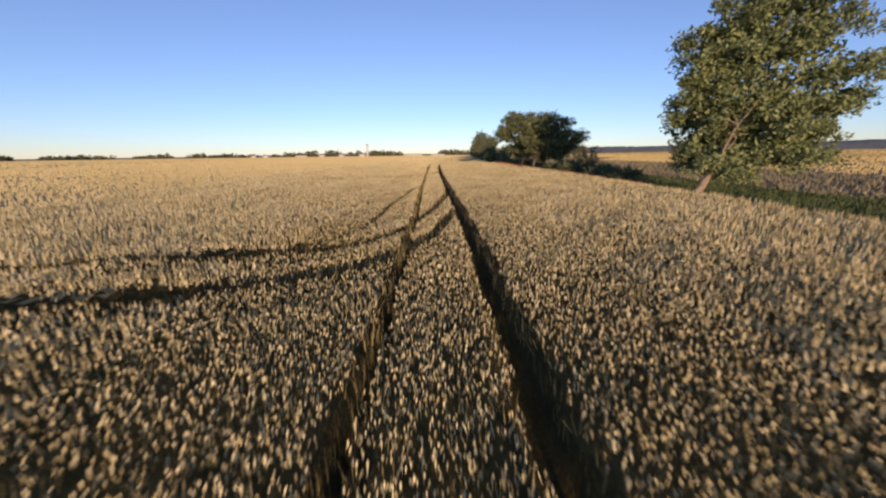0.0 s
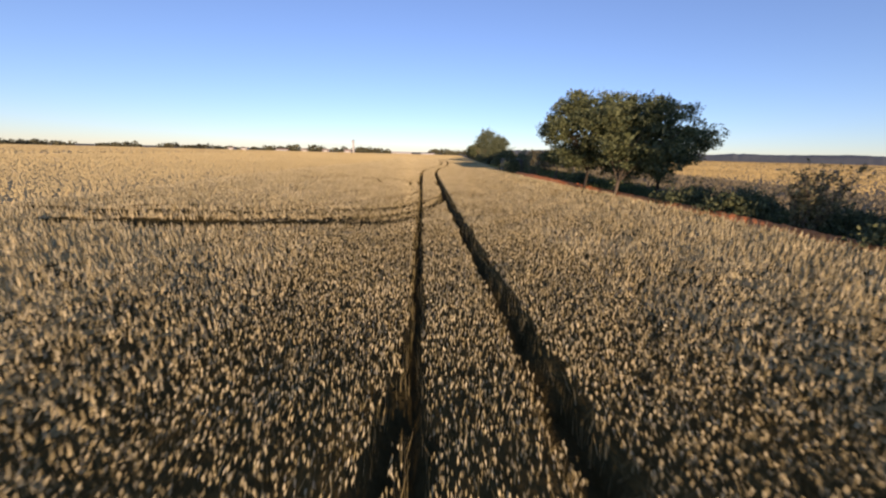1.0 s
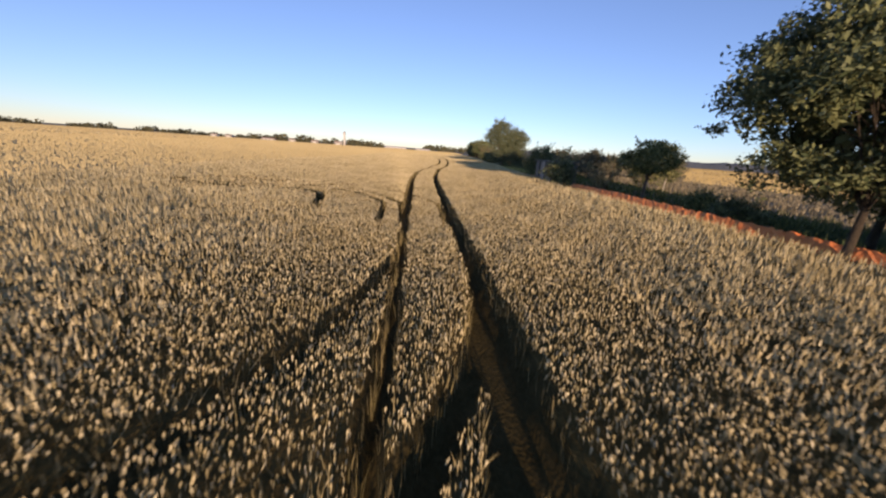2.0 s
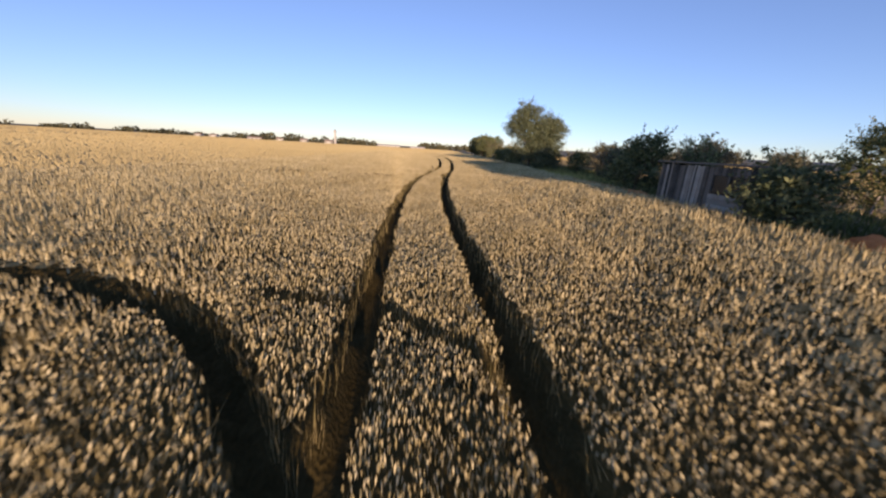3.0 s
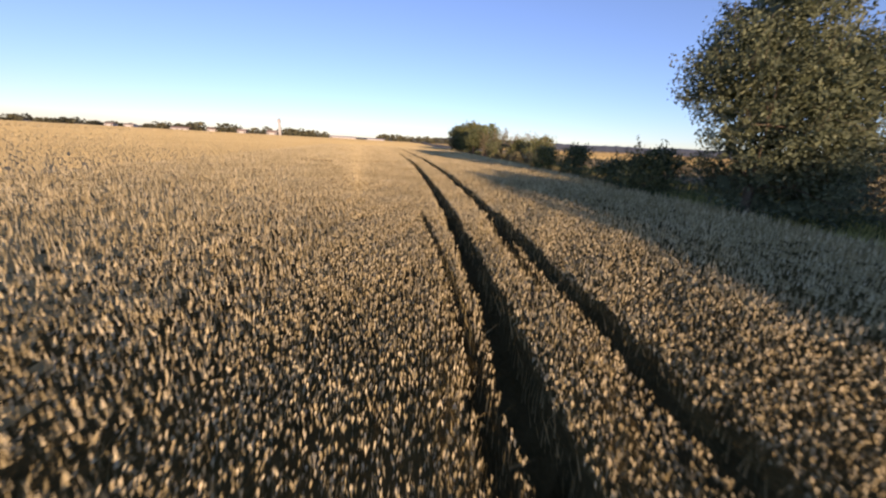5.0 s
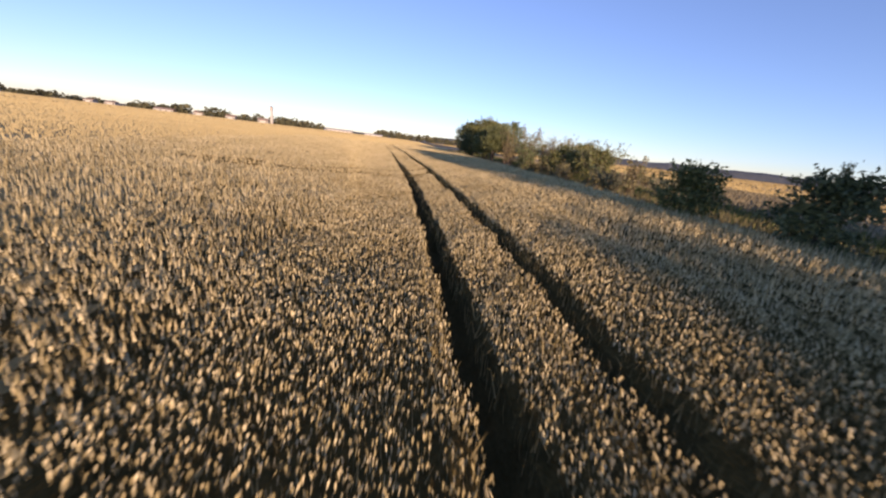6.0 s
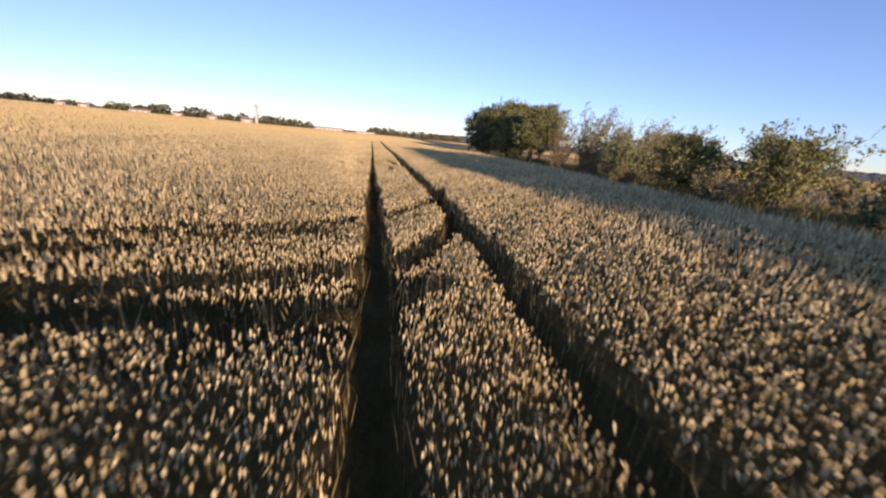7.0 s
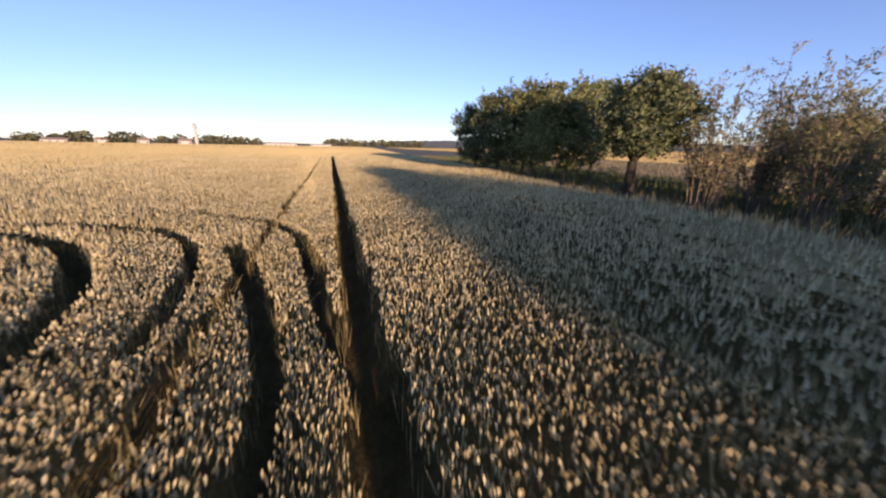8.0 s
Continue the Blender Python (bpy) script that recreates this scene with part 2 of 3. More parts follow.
    (0.17, [(4.1, 157.4), (4, 158.1), (3.85, 159.0), (3.5, 160.4), (2.6, 162.3), (1.4, 164.1), (-0.2, 165.3), (-1.1, 165.6), (-8, 165.7)]),
    (0.11, [(5.5, 165.9), (6.6, 163.4), (7.0, 161.3), (7.2, 159.6), (7.5, 157.5)]),
]


def bend(points, step=0.08):
    """A smooth line through plan points (Catmull-Rom)."""
    p = np.asarray(points, float)
    p = np.vstack([2 * p[0] - p[1], p, 2 * p[-1] - p[-2]])
    out = []
    for i in range(1, len(p) - 2):
        n = max(3, int(np.linalg.norm(p[i + 1] - p[i]) / step))
        t = np.linspace(0, 1, n, endpoint=False)[:, None]
        out.append(0.5 * (2 * p[i] + (p[i + 1] - p[i - 1]) * t + (2 * p[i - 1] - 5 * p[i] + 4 * p[i + 1] - p[i + 2]) * t ** 2 + (3 * p[i] - p[i - 1] - 3 * p[i + 1] + p[i + 2]) * t ** 3))
    return np.vstack(out)


# how much crop is missing, on a fine plan grid: 1 in the bottom of a wheel track
GX0, GX1, GY0, GY1, GS = -24.0, 30.0, -14.0, 232.0, 0.06
gap = np.zeros((int((GY1 - GY0) / GS), int((GX1 - GX0) / GS)), np.float32)


def stamp(line, half, soft=0.09):
    r = int((half + soft) / GS) + 2
    oy, ox = np.mgrid[-r : r + 1, -r : r + 1]
    d = np.hypot(ox, oy) * GS
    disc = np.clip((half + soft - d) / soft, 0, 1).astype(np.float32)
    for x, y in line:
        i, j = int((y - GY0) / GS), int((x - GX0) / GS)
        if r <= i < gap.shape[0] - r and r <= j < gap.shape[1] - r:
            w = gap[i - r : i + r + 1, j - r : j + r + 1]
            np.maximum(w, disc, out=w)


_y = np.arange(GY0 + 1, GY1 - 1, 0.07)
for ky, kx, half in ((LEFT_Y, LEFT_X, np.round(np.interp(_y, (56, 62, 148, 160), (0.07, 0.18, 0.18, 0.06)), 2)), (RIGHT_Y, RIGHT_X, 0 * _y + RUT)):
    _x = tram(_y) + smooth_interp(_y, ky, kx) + 0.03 * np.sin(_y * 1.7 + half) + 0.02 * np.sin(_y * 4.1)
    for h in np.unique(half):
        stamp(np.c_[_x, _y][half == h], h)
for half, points in SWINGS:
    line = bend(points)
    if not 85 < points[0][1] < 100:
        line[:, 1] -= 0.2
    way = np.gradient(line, axis=0)
    across = np.abs(way[:, 0]) / np.linalg.norm(way, axis=1)
    wide = np.round(half * (0.65 + 0.9 * across ** 1.5), 2)  # wider where the wheels cut across the rows
    for h in np.unique(wide):
        stamp(line[wide == h], h)


def gap_at(x, y):
    i, j = ((y - GY0) / GS).astype(int), ((x - GX0) / GS).astype(int)
    ok = (i >= 0) & (i < gap.shape[0]) & (j >= 0) & (j < gap.shape[1])
    return np.where(ok, gap[np.clip(i, 0, gap.shape[0] - 1), np.clip(j, 0, gap.shape[1] - 1)], 0)


def waves(x, y):
    """The crop's gentle unevenness in height."""
    return 0.03 * np.sin(x * 0.9 + 1.3 * np.sin(y * 0.31)) + 0.025 * np.sin(y * 0.83 + 0.7 * x) + 0.02 * np.sin(2.3 * x - 1.9 * y)


# ---- ground ----
def grid(xs, ys, height):
    x, y = np.meshgrid(xs, ys)
    v = np.stack([x, y, height(x, y)], -1).reshape(-1, 3)
    i = np.arange(len(ys) - 1)[:, None] * len(xs) + np.arange(len(xs) - 1)
    f = np.stack([i, i + 1, i + 1 + len(xs), i + len(xs)], -1).reshape(-1, 4)
    return v, f


xs = np.r_[-4000, -1500, -600, -200, -60, np.arange(-30, 90, 2.0), 120, 200, 500, 1500, 4000]
ys = np.r_[-800, -300, -100, np.arange(-40, 260, 4.0), 300, 400, 600, 1000, 2000, 4500]


def ground_height(x, y):
    near = np.exp(-((x - 30) / 60.0) ** 2) * (np.abs(y - 100) < 180)
    return near * (0.05 * np.sin(x * 0.5 + y * 0.13) - 0.05) - 0.06 + rise(x, y)


ground = tagged(new("ground", mesh("ground", *grid(xs, ys, ground_height), M_GROUND, True)), "dry brown soil and grass reaching the horizon", "ground", kind="structure")

# ---- wheat ----


def canopy_height(x, y):
    g = gap_at(x, y)
    off = np.abs(x - tram(y))
    z = 0.42 + 0.07 * np.clip(off - 4.2, 0, 1) + 0.11 * np.clip((off - 8) / 2, 0, 1) + waves(x, y) + RNG.normal(0, 0.03, x.shape)
    z = z * (1 - g) + 0.04 * g
    return np.where(x > edge(y) - 0.05, 0.0, z) + rise(x, y)


cy = np.arange(-12, 231, 0.28)
cu = np.r_[np.arange(-22, -14, 0.5), np.arange(-14, -8, 0.28), np.arange(-8, 7.0, 0.18), np.arange(7, 15.3, 0.45)]
ygrid, ugrid = np.meshgrid(cy, cu, indexing="ij")
xgrid = np.where(ugrid > 7, tram(ygrid) + 7 + (ugrid - 7) / 8.0 * (edge(ygrid) - tram(ygrid) - 7), tram(ygrid) + ugrid)
v = np.stack([xgrid, ygrid, canopy_height(xgrid, ygrid)], -1).reshape(-1, 3)
i = np.arange(len(cy) - 1)[:, None] * len(cu) + np.arange(len(cu) - 1)
f = np.stack([i, i + 1, i + 1 + len(cu), i + len(cu)], -1).reshape(-1, 4)
straw = mesh("wheat_straw", v, f, M_STRAW_SHADED, True)
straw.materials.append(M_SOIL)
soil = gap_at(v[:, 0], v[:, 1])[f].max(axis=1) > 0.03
straw.materials.append(M_STRAW_LIT)
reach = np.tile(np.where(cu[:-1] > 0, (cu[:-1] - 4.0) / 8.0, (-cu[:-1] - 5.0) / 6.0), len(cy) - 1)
outer = np.random.default_rng(3).uniform(0, 1, len(f)) < reach  # where the crop stands thinner, straw takes the copy painted as sunlit
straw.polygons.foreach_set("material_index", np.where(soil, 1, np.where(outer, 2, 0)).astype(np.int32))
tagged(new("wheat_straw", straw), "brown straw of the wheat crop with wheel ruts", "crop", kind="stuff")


def scatter(density, x0, x1, y0, y1, keep):
    n = int(density * (x1 - x0) * (y1 - y0))
    x, y = RNG.uniform(x0, x1, n), RNG.uniform(y0, y1, n)
    m = keep(x, y)
    return x[m], y[m]


def ears(x, y, length, width, lean=0.18, single=False):
    """Upright ears on top of the crop: blunt pegs, or plain spikes where they stand far off."""
    n = len(x)
    s = RNG.uniform(0.7, 1.35, n)
    top = 0.80 + waves(x, y) + RNG.normal(0, 0.05, n) + rise(x, y)
    a = RNG.uniform(0, 2 * math.pi, n)
    tilt = np.abs(RNG.normal(0, lean, n))
    axis = np.stack([np.cos(a) * np.sin(tilt), np.sin(a) * np.sin(tilt), np.cos(tilt)], -1)
    tip = np.stack([x, y, top], -1)
    foot = tip - axis * (length * s)[:, None]
    w = RNG.normal(0, 0.75, n)
    flat = np.stack([np.cos(w), np.sin(w), 0 * w], -1)
    out = np.cross(axis, np.cross(flat, axis)) * (width * RNG.uniform(0.75, 1.25, n) / 2)[:, None]
    if single:
        return np.stack([foot - 0.9 * out, foot + 0.9 * out, tip + out * RNG.normal(0, 0.3, n)[:, None]], 1).reshape(-1, 3), np.arange(3 * n).reshape(-1, 3)
    shoulder = foot + axis * (length * s * 0.72)[:, None]
    v = np.stack([foot - 0.45 * out, shoulder + out, tip, shoulder - 1.1 * out], 1)
    return v.reshape(-1, 3), np.arange(4 * n).reshape(-1, 4)


def blades(x, y, z0, z1, width, reach=0.12, turn=1.0):
    n = len(x)
    a = RNG.normal(0, turn, n)
    d = np.stack([np.cos(a), np.sin(a), 0 * a], -1)
    p = np.stack([x, y, z0 + rise(x, y)], -1)
    far = np.abs(RNG.normal(0, reach, n))[:, None]
    b = RNG.uniform(0, 2 * math.pi, n)
    tip = p + np.stack([np.cos(b), np.sin(b), 0 * b], -1) * far
    tip[:, 2] = z1 + waves(x, y) + RNG.normal(0, 0.06, n) + rise(x, y)
    v = np.stack([p - d * width / 2, p + d * width / 2, tip], 1).reshape(-1, 3)
    return v, np.arange(3 * n).reshape(-1, 3)


def in_crop(x, y):
    return (gap_at(x, y) < 0.25) & (x < edge(y) + RNG.normal(0, 0.15, x.shape))


def stand(x, y):
    """How thick the crop stands: thinner at the field's two ends than in its middle."""
    return np.interp(y, (50, 62, 126, 134, 147, 153), (0.6, 0.92, 1.0, 0.78, 0.78, 1.0)) + 0.12 * np.sin(0.7 * x + 0.4 * y) * np.sin(0.33 * y - 0.5 * x)


def strip_of(lo, hi):
    return lambda x, y: in_crop(x, y) & (np.abs(x - tram(y)) >= lo) & (np.abs(x - tram(y)) < hi) & ((RNG.uniform(0, 1, x.shape) < stand(x, y)) | (lo > 4))


def sow(density, lo, hi, y1, length, width, single, label):
    x, y = scatter(density, -12, 18, -5, y1, strip_of(lo, hi))
    tagged(new("wheat_ears", mesh("wheat_ears", *ears(x, y, length, width, 0.2, single), M_EAR)), label, "crop", kind="stuff")


sow(480, 0, 1.3, 178, 0.086, 0.0175, False, "ripe golden wheat ears between the tractor tracks")
sow(390, 1.3, 4.2, 178, 0.088, 0.019, False, "ripe golden wheat ears beside the tractor tracks")
sow(165, 4.2, 9, 188, 0.14, 0.033, True, "ripe golden wheat ears a few steps off the tracks")
x, y = scatter(85, -8, 15, -5, 180, strip_of(0, 5.2))
tagged(new("wheat_leaves", mesh("wheat_leaves", *blades(x, y, 0.3, 0.66, 0.026), M_BLADE)), "dry wheat stems and leaves below the ears", "crop", kind="stuff")
# stems that stand open to view along both sides of each rut
x, y = scatter(420, -9, 12, -5, 180, lambda x, y: (gap_at(x, y) > 0.02) & (gap_at(x, y) < 0.6) & (np.abs(x - tram(y)) < 7))
tagged(new("wheat_stems", mesh("wheat_stems", *blades(x, y, 0.0, 0.56, 0.012, 0.06), M_BLADE)), "straw stems standing along the wheel ruts", "crop", kind="stuff")
x, y = scatter(80, -22, 30, -6, 230, lambda x, y: in_crop(x, y) & ((np.abs(x - tram(y)) > 9) | (y > 188) | ((y > 177.5) & (np.abs(x - tram(y)) < 4.3))) & (x > tram(y) - 22))
tagged(new("wheat_stalks", mesh("wheat_stalks", *blades(x, y, 0.54, 0.80, 0.045, 0.05, 0.7), M_EAR)), "ripe golden wheat farther out in the field", "crop", kind="stuff")

# the crop farther off: a sheet with rows of tufts standing on it, coarser with distance
left = np.r_[-1500, -700, -300, -120, -60, -22]
ys2 = np.r_[-60, np.arange(-20, 240, 10.0), 300, 420, 520]
v1 = grid(left, ys2, lambda x, y: np.where(x > -23, 0.34, 0.5))
vx = v1[0].copy()
m = vx[:, 0] > -23
vx[m, 0] = tram(np.clip(vx[m, 1], -12, 231)) - 21.9
north = grid(np.r_[-25, -10, 0, 5, 10, 15, 20, 25, 30], np.r_[229, 260, 320, 420, 520], lambda x, y: np.where(x > edge(y), -0.1, 0.55) + rise(x, y))
tagged(new("wheat_field", mesh("wheat_field", *join([(vx, v1[1]), north]), M_CANOPY)), "wide ripe wheat field reaching to the village", "crop", kind="stuff")


def tufts(x, y, height, width, base=0.58):
    n = len(x)
    h = 0.68 * height * RNG.uniform(0.6, 1.4, n)
    a = RNG.normal(0, 0.6, n)
    c = np.stack([x, y, base + rise(x, y)], -1)
    d = np.stack([np.cos(a), np.sin(a), 0 * a], -1) * width / 2
    tip = c + np.stack([RNG.normal(0, width / 4, n), RNG.normal(0, width / 4, n), h], -1)
    return np.stack([c - d, c + d, tip], 1).reshape(-1, 3), np.arange(3 * n).reshape(-1, 3)


def free(x, y):
    return (x < edge(y)) & ((x < tram(y) - 22) | (y > 230))


pieces = []
for dens, x0, x1, y0, y1, h, w in ((15, -45, -12, -6, 270, 0.30, 0.11), (4.5, -110, -45, 0, 330, 0.34, 0.25), (8, -45, 45, 229, 300, 0.3, 0.2), (5, -45, 45, 300, 330, 0.34, 0.3), (0.30, -420, -110, 20, 520, 0.42, 1.1), (0.30, -110, 60, 330, 520, 0.42, 1.1), (0.05, -1100, -420, 100, 520, 0.5, 3.0)):
    x, y = scatter(dens, x0, x1, y0, y1, free)
    pieces.append(tufts(x, y, h, w))
tagged(new("wheat_tufts", mesh("wheat_tufts", *join(pieces), M_CANOPY)), "ripe wheat far out in the field", "crop", kind="stuff")

# ---- trees and bushes ----


def crown_leaves(rng, lobes, clumps, per, size, spread, shoots=0.2, core=0, lumps=0, lump=1.0):
    """Leaves in clumps through the lobes of a crown: lobes are centre, radii."""
    vol = np.array([r[0] * r[1] * r[2] for _, r in lobes])
    vol = vol ** 0.67
    which = rng.choice(len(lobes), clumps, p=vol / vol.sum())
    c = np.array([lobes[k][0] for k in which], float)
    r = np.array([lobes[k][1] for k in which], float)
    d = rng.normal(size=(clumps, 3))
    d /= np.linalg.norm(d, axis=1)[:, None]
    c = c + d * r * (rng.uniform(0.25, 1, clumps) ** 0.45)[:, None]
    if lumps:
        k = rng.integers(0, lumps, clumps)
        d = rng.normal(size=(clumps, 3)) + np.array([0, 0, 0.25])
        d /= np.linalg.norm(d, axis=1)[:, None]
        c = c[k] + d * (lump * rng.uniform(0.6, 1.25, clumps)[k] * rng.uniform(0.3, 1, clumps) ** 0.3)[:, None] * np.array([1, 1, 0.75])
    n = clumps * per
    e = rng.normal(size=(n, 3))
    e *= (rng.uniform(0, 1, n) ** 0.5 / np.linalg.norm(e, axis=1))[:, None]
    q = np.repeat(c, per, 0) + e * np.repeat(rng.uniform(0.8, 1.9, clumps), per)[:, None] * spread * np.array([1, 1, 0.65])
    a = rng.normal(size=(n, 3))
    a /= np.linalg.norm(a, axis=1)[:, None]
    b = np.cross(a, rng.normal(size=(n, 3)))
    b /= np.linalg.norm(b, axis=1)[:, None]
    s = (size * rng.uniform(0.6, 1.4, n))[:, None]
    v = np.stack([q - a * s, q + b * s * 0.45, q + a * s, q - b * s * 0.45], 1).reshape(-1, 3)
    # big leaves deep inside, which close the crown
    k = rng.choice(len(lobes), core, p=vol / vol.sum())
    e = rng.normal(size=(core, 3))
    e *= (rng.uniform(0, 1, core) ** 0.4 * 0.72 / np.linalg.norm(e, axis=1))[:, None]
    q = np.array([lobes[j][0] for j in k], float).reshape(-1, 3) + e * np.array([lobes[j][1] for j in k], float).reshape(-1, 3)
    a, b = rng.normal(size=(core, 3)) * 0.12, rng.normal(size=(core, 3)) * 0.12
    v = np.concatenate([v, np.stack([q - a, q + b, q + a, q - b], 1).reshape(-1, 3)])
    # shoots that stand out of the crown, each on its twig
    m, each = int(clumps * shoots), 13
    k = rng.choice(clumps, m)
    out = d[k] + np.array([0, 0, 0.7]) + rng.normal(size=(m, 3)) * 0.35
    out /= np.linalg.norm(out, axis=1)[:, None]
    long = rng.uniform(0.9, 2.0, m) * spread
    start = c[k] + d[k] * spread * 0.3
    twigs = [tube([p, p + o * g], [0.012, 0.004], 3) for p, o, g in zip(start, out, long)]
    far = np.tile(np.linspace(0.3, 1, each), m) * np.repeat(long, each)
    q = np.repeat(start, each, 0) + np.repeat(out, each, 0) * far[:, None] + rng.normal(size=(m * each, 3)) * 0.05
    a = np.repeat(out, each, 0) + rng.normal(size=(m * each, 3)) * 0.6
    a /= np.linalg.norm(a, axis=1)[:, None]
    b = np.cross(a, rng.normal(size=(m * each, 3)))
    b /= np.linalg.norm(b, axis=1)[:, None]
    s = (size * rng.uniform(0.5, 1.1, m * each))[:, None]
    v = np.concatenate([v, np.stack([q - a * s, q + b * s * 0.4, q + a * s, q - b * s * 0.4], 1).reshape(-1, 3)])
    return v, np.arange(len(v)).reshape(-1, 4), c, twigs


def tree(name, x, y, lobes, label, mat, seed, trunk=0.22, lean=(0, 0), fork=1.6, clumps=300, per=40, size=0.13, spread=0.45, limbs=9, group="", category="tree", shoots=0.2, core=0, bark=None, lumps=0, lump=1.0):
    """A tree whose lobes (centre from the foot, radii) carry the leaves."""
    rng = np.random.default_rng(seed)
    base = root(name, x, y, float(rise(np.array([x]), np.array([y]))[0]))
    v, f, tips, twigs = crown_leaves(rng, lobes, clumps, per, size, spread, shoots, core, lumps, lump)
    bark = bark or M_BARK
    top = np.array([lean[0], lean[1], fork])
    part("trunk", mesh("trunk", *tube([(0, 0, -0.4), (0.15 * lean[0], 0.15 * lean[1], 0.25 * fork), 0.55 * top, top], [trunk * 1.35, trunk * 1.1, trunk * 0.95, trunk * 0.8], 9), bark, True), base)
    far = tips[rng.choice(len(tips), min(limbs, len(tips)), replace=False)]
    for tip in far:
        mid = top * 0.5 + tip * 0.5 + np.array([0, 0, 0.12 * np.linalg.norm(tip - top)])
        pieces = [tube([top * 0.97, 0.6 * top + 0.4 * mid, mid, tip], [trunk * 0.34, trunk * 0.24, trunk * 0.14, trunk * 0.05], 5)]
        near = tips[np.argsort(np.linalg.norm(tips - mid, axis=1))[1:14:4]]
        for t2 in near:
            pieces.append(tube([mid, (mid + t2) / 2 + (0, 0, 0.1), t2], [trunk * 0.2, trunk * 0.13, trunk * 0.05], 4))
        part("limb", mesh("limb", *join(pieces), bark, True), base)
    if twigs:
        tagged(part("brushwood", mesh("brushwood", *join(twigs), bark), base), kind="stuff")
    part("crown", mesh("crown", v, f, mat), base)
    return tagged(base, label, category, group)


def shrub(x, y, h, w, seed, mat, label, stems=26, size=0.06, sway=0.25, group="hedge shrubs"):
    """Many thin arching stems from one root, with short side twigs and small leaves along them."""
    rng = np.random.default_rng(seed)
    base = root("bush", x, y, float(rise(np.array([x]), np.array([y]))[0]))
    leaf_at, leaf_way = [], []
    for k in range(stems):
        a = rng.uniform(0, 2 * math.pi)
        out = np.array([math.cos(a) + sway, math.sin(a), 0]) * w / 2 * rng.uniform(0.2, 1.0)
        foot = np.array([math.cos(a), math.sin(a), 0]) * w * 0.12 * rng.uniform(0, 1)
        top = h * rng.uniform(0.5, 1.0)
        u = np.linspace(0, 1, 6)[:, None]
        line = foot + out * u ** 1.4 + np.array([0, 0, top]) * (1.25 * u - 0.25 * u ** 2) + rng.normal(size=(6, 3)) * 0.05 * u
        line[0, 2] = -0.2
        pieces = [tube(line, np.linspace(0.022, 0.005, 6) * (0.6 + h / 8), 4)]
        for j in range(int(5 + 2.2 * h)):
            g = rng.uniform(0.15, 1) * 4.99
            p = line[int(g)] + (line[int(g) + 1] - line[int(g)]) * (g - int(g))
            way = rng.normal(size=3) + np.array([sway, 0, 0.9])
            way *= rng.uniform(0.25, 0.95) * (0.25 + 0.1 * h) / np.linalg.norm(way)
            pieces.append(tube([p, p + way], [0.009, 0.003], 3))
            n = 9
            q = p + way * rng.uniform(0.1, 1.05, n)[:, None] + rng.normal(size=(n, 3)) * 0.05
            leaf_at.append(q)
            leaf_way.append(np.tile(way / np.linalg.norm(way), (n, 1)))
        part("stem", mesh("stem", *join(pieces), M_TWIG, True), base)
    q, d = np.concatenate(leaf_at), np.concatenate(leaf_way)
    a = d + rng.normal(size=q.shape) * 0.6
    a /= np.linalg.norm(a, axis=1)[:, None]
    b = np.cross(a, rng.normal(size=q.shape))
    b /= np.linalg.norm(b, axis=1)[:, None]
    s = (size * rng.uniform(0.6, 1.4, len(q)))[:, None]
    v = np.stack([q - a * s, q + b * s * 0.45, q + a * s, q - b * s * 0.45], 1).reshape(-1, 3)
    part("foliage", mesh("foliage", v, np.arange(len(v)).reshape(-1, 4), mat), base)
    return tagged(base, label, "bush", group)


# near tree with a leaning trunk
tree("tree", 16.9, 21.3, [((5.0, 1.4, 7.2), (5.0, 3.6, 3.9)), ((7.6, 4.5, 4.0), (2.8, 3.0, 2.8)), ((1.7, 3.0, 3.9), (2.2, 2.2, 2.4)), ((4.2, 0.8, 4.0), (3.2, 2.2, 2.8)), ((5.6, 1.6, 10.4), (3.5, 3.2, 2.2)), ((5.4, 1.6, 2.9), (3.6, 2.6, 1.2)), ((1.9, 2.6, 2.8), (1.6, 2.0, 1.0)), ((1.4, 1.6, 8.0), (1.9, 1.8, 2.2)), ((2.2, 1.4, 10.2), (2.0, 1.8, 1.6)), ((2.6, 1.6, 5.4), (2.0, 2.0, 1.6)), ((1.7, 0.4, 2.6), (1.5, 1.2, 0.9)), ((3.4, 0.6, 2.4), (1.6, 1.2, 0.8))], "tall leafy green tree with a leaning pale trunk", M_LEAF, 1, 0.24, (1.0, 0.2), 1.75, 820, 92, 0.12, 0.52, 5, shoots=0.25, core=5200, lumps=170, lump=1.0, bark=M_BARK_PALE)
# spreading trees
tree("tree", 14.0, 53.8, [((-0.2, 1, 5.6), (3.7, 4.2, 2.4)), ((-2.5, 1, 5.6), (1.6, 2.4, 1.5)), ((0.5, 1, 7.2), (3.6, 3.8, 1.1)), ((0.8, 1.5, 3.6), (3.0, 3.0, 1.5))], "broad dark green tree with a domed crown", M_LEAF_DARK, 2, 0.13, (0.2, 0.1), 2.0, 470, 62, 0.095, 0.42, 10, core=900, lumps=130, lump=0.85, group="spreading trees", bark=M_BARK_DARK)
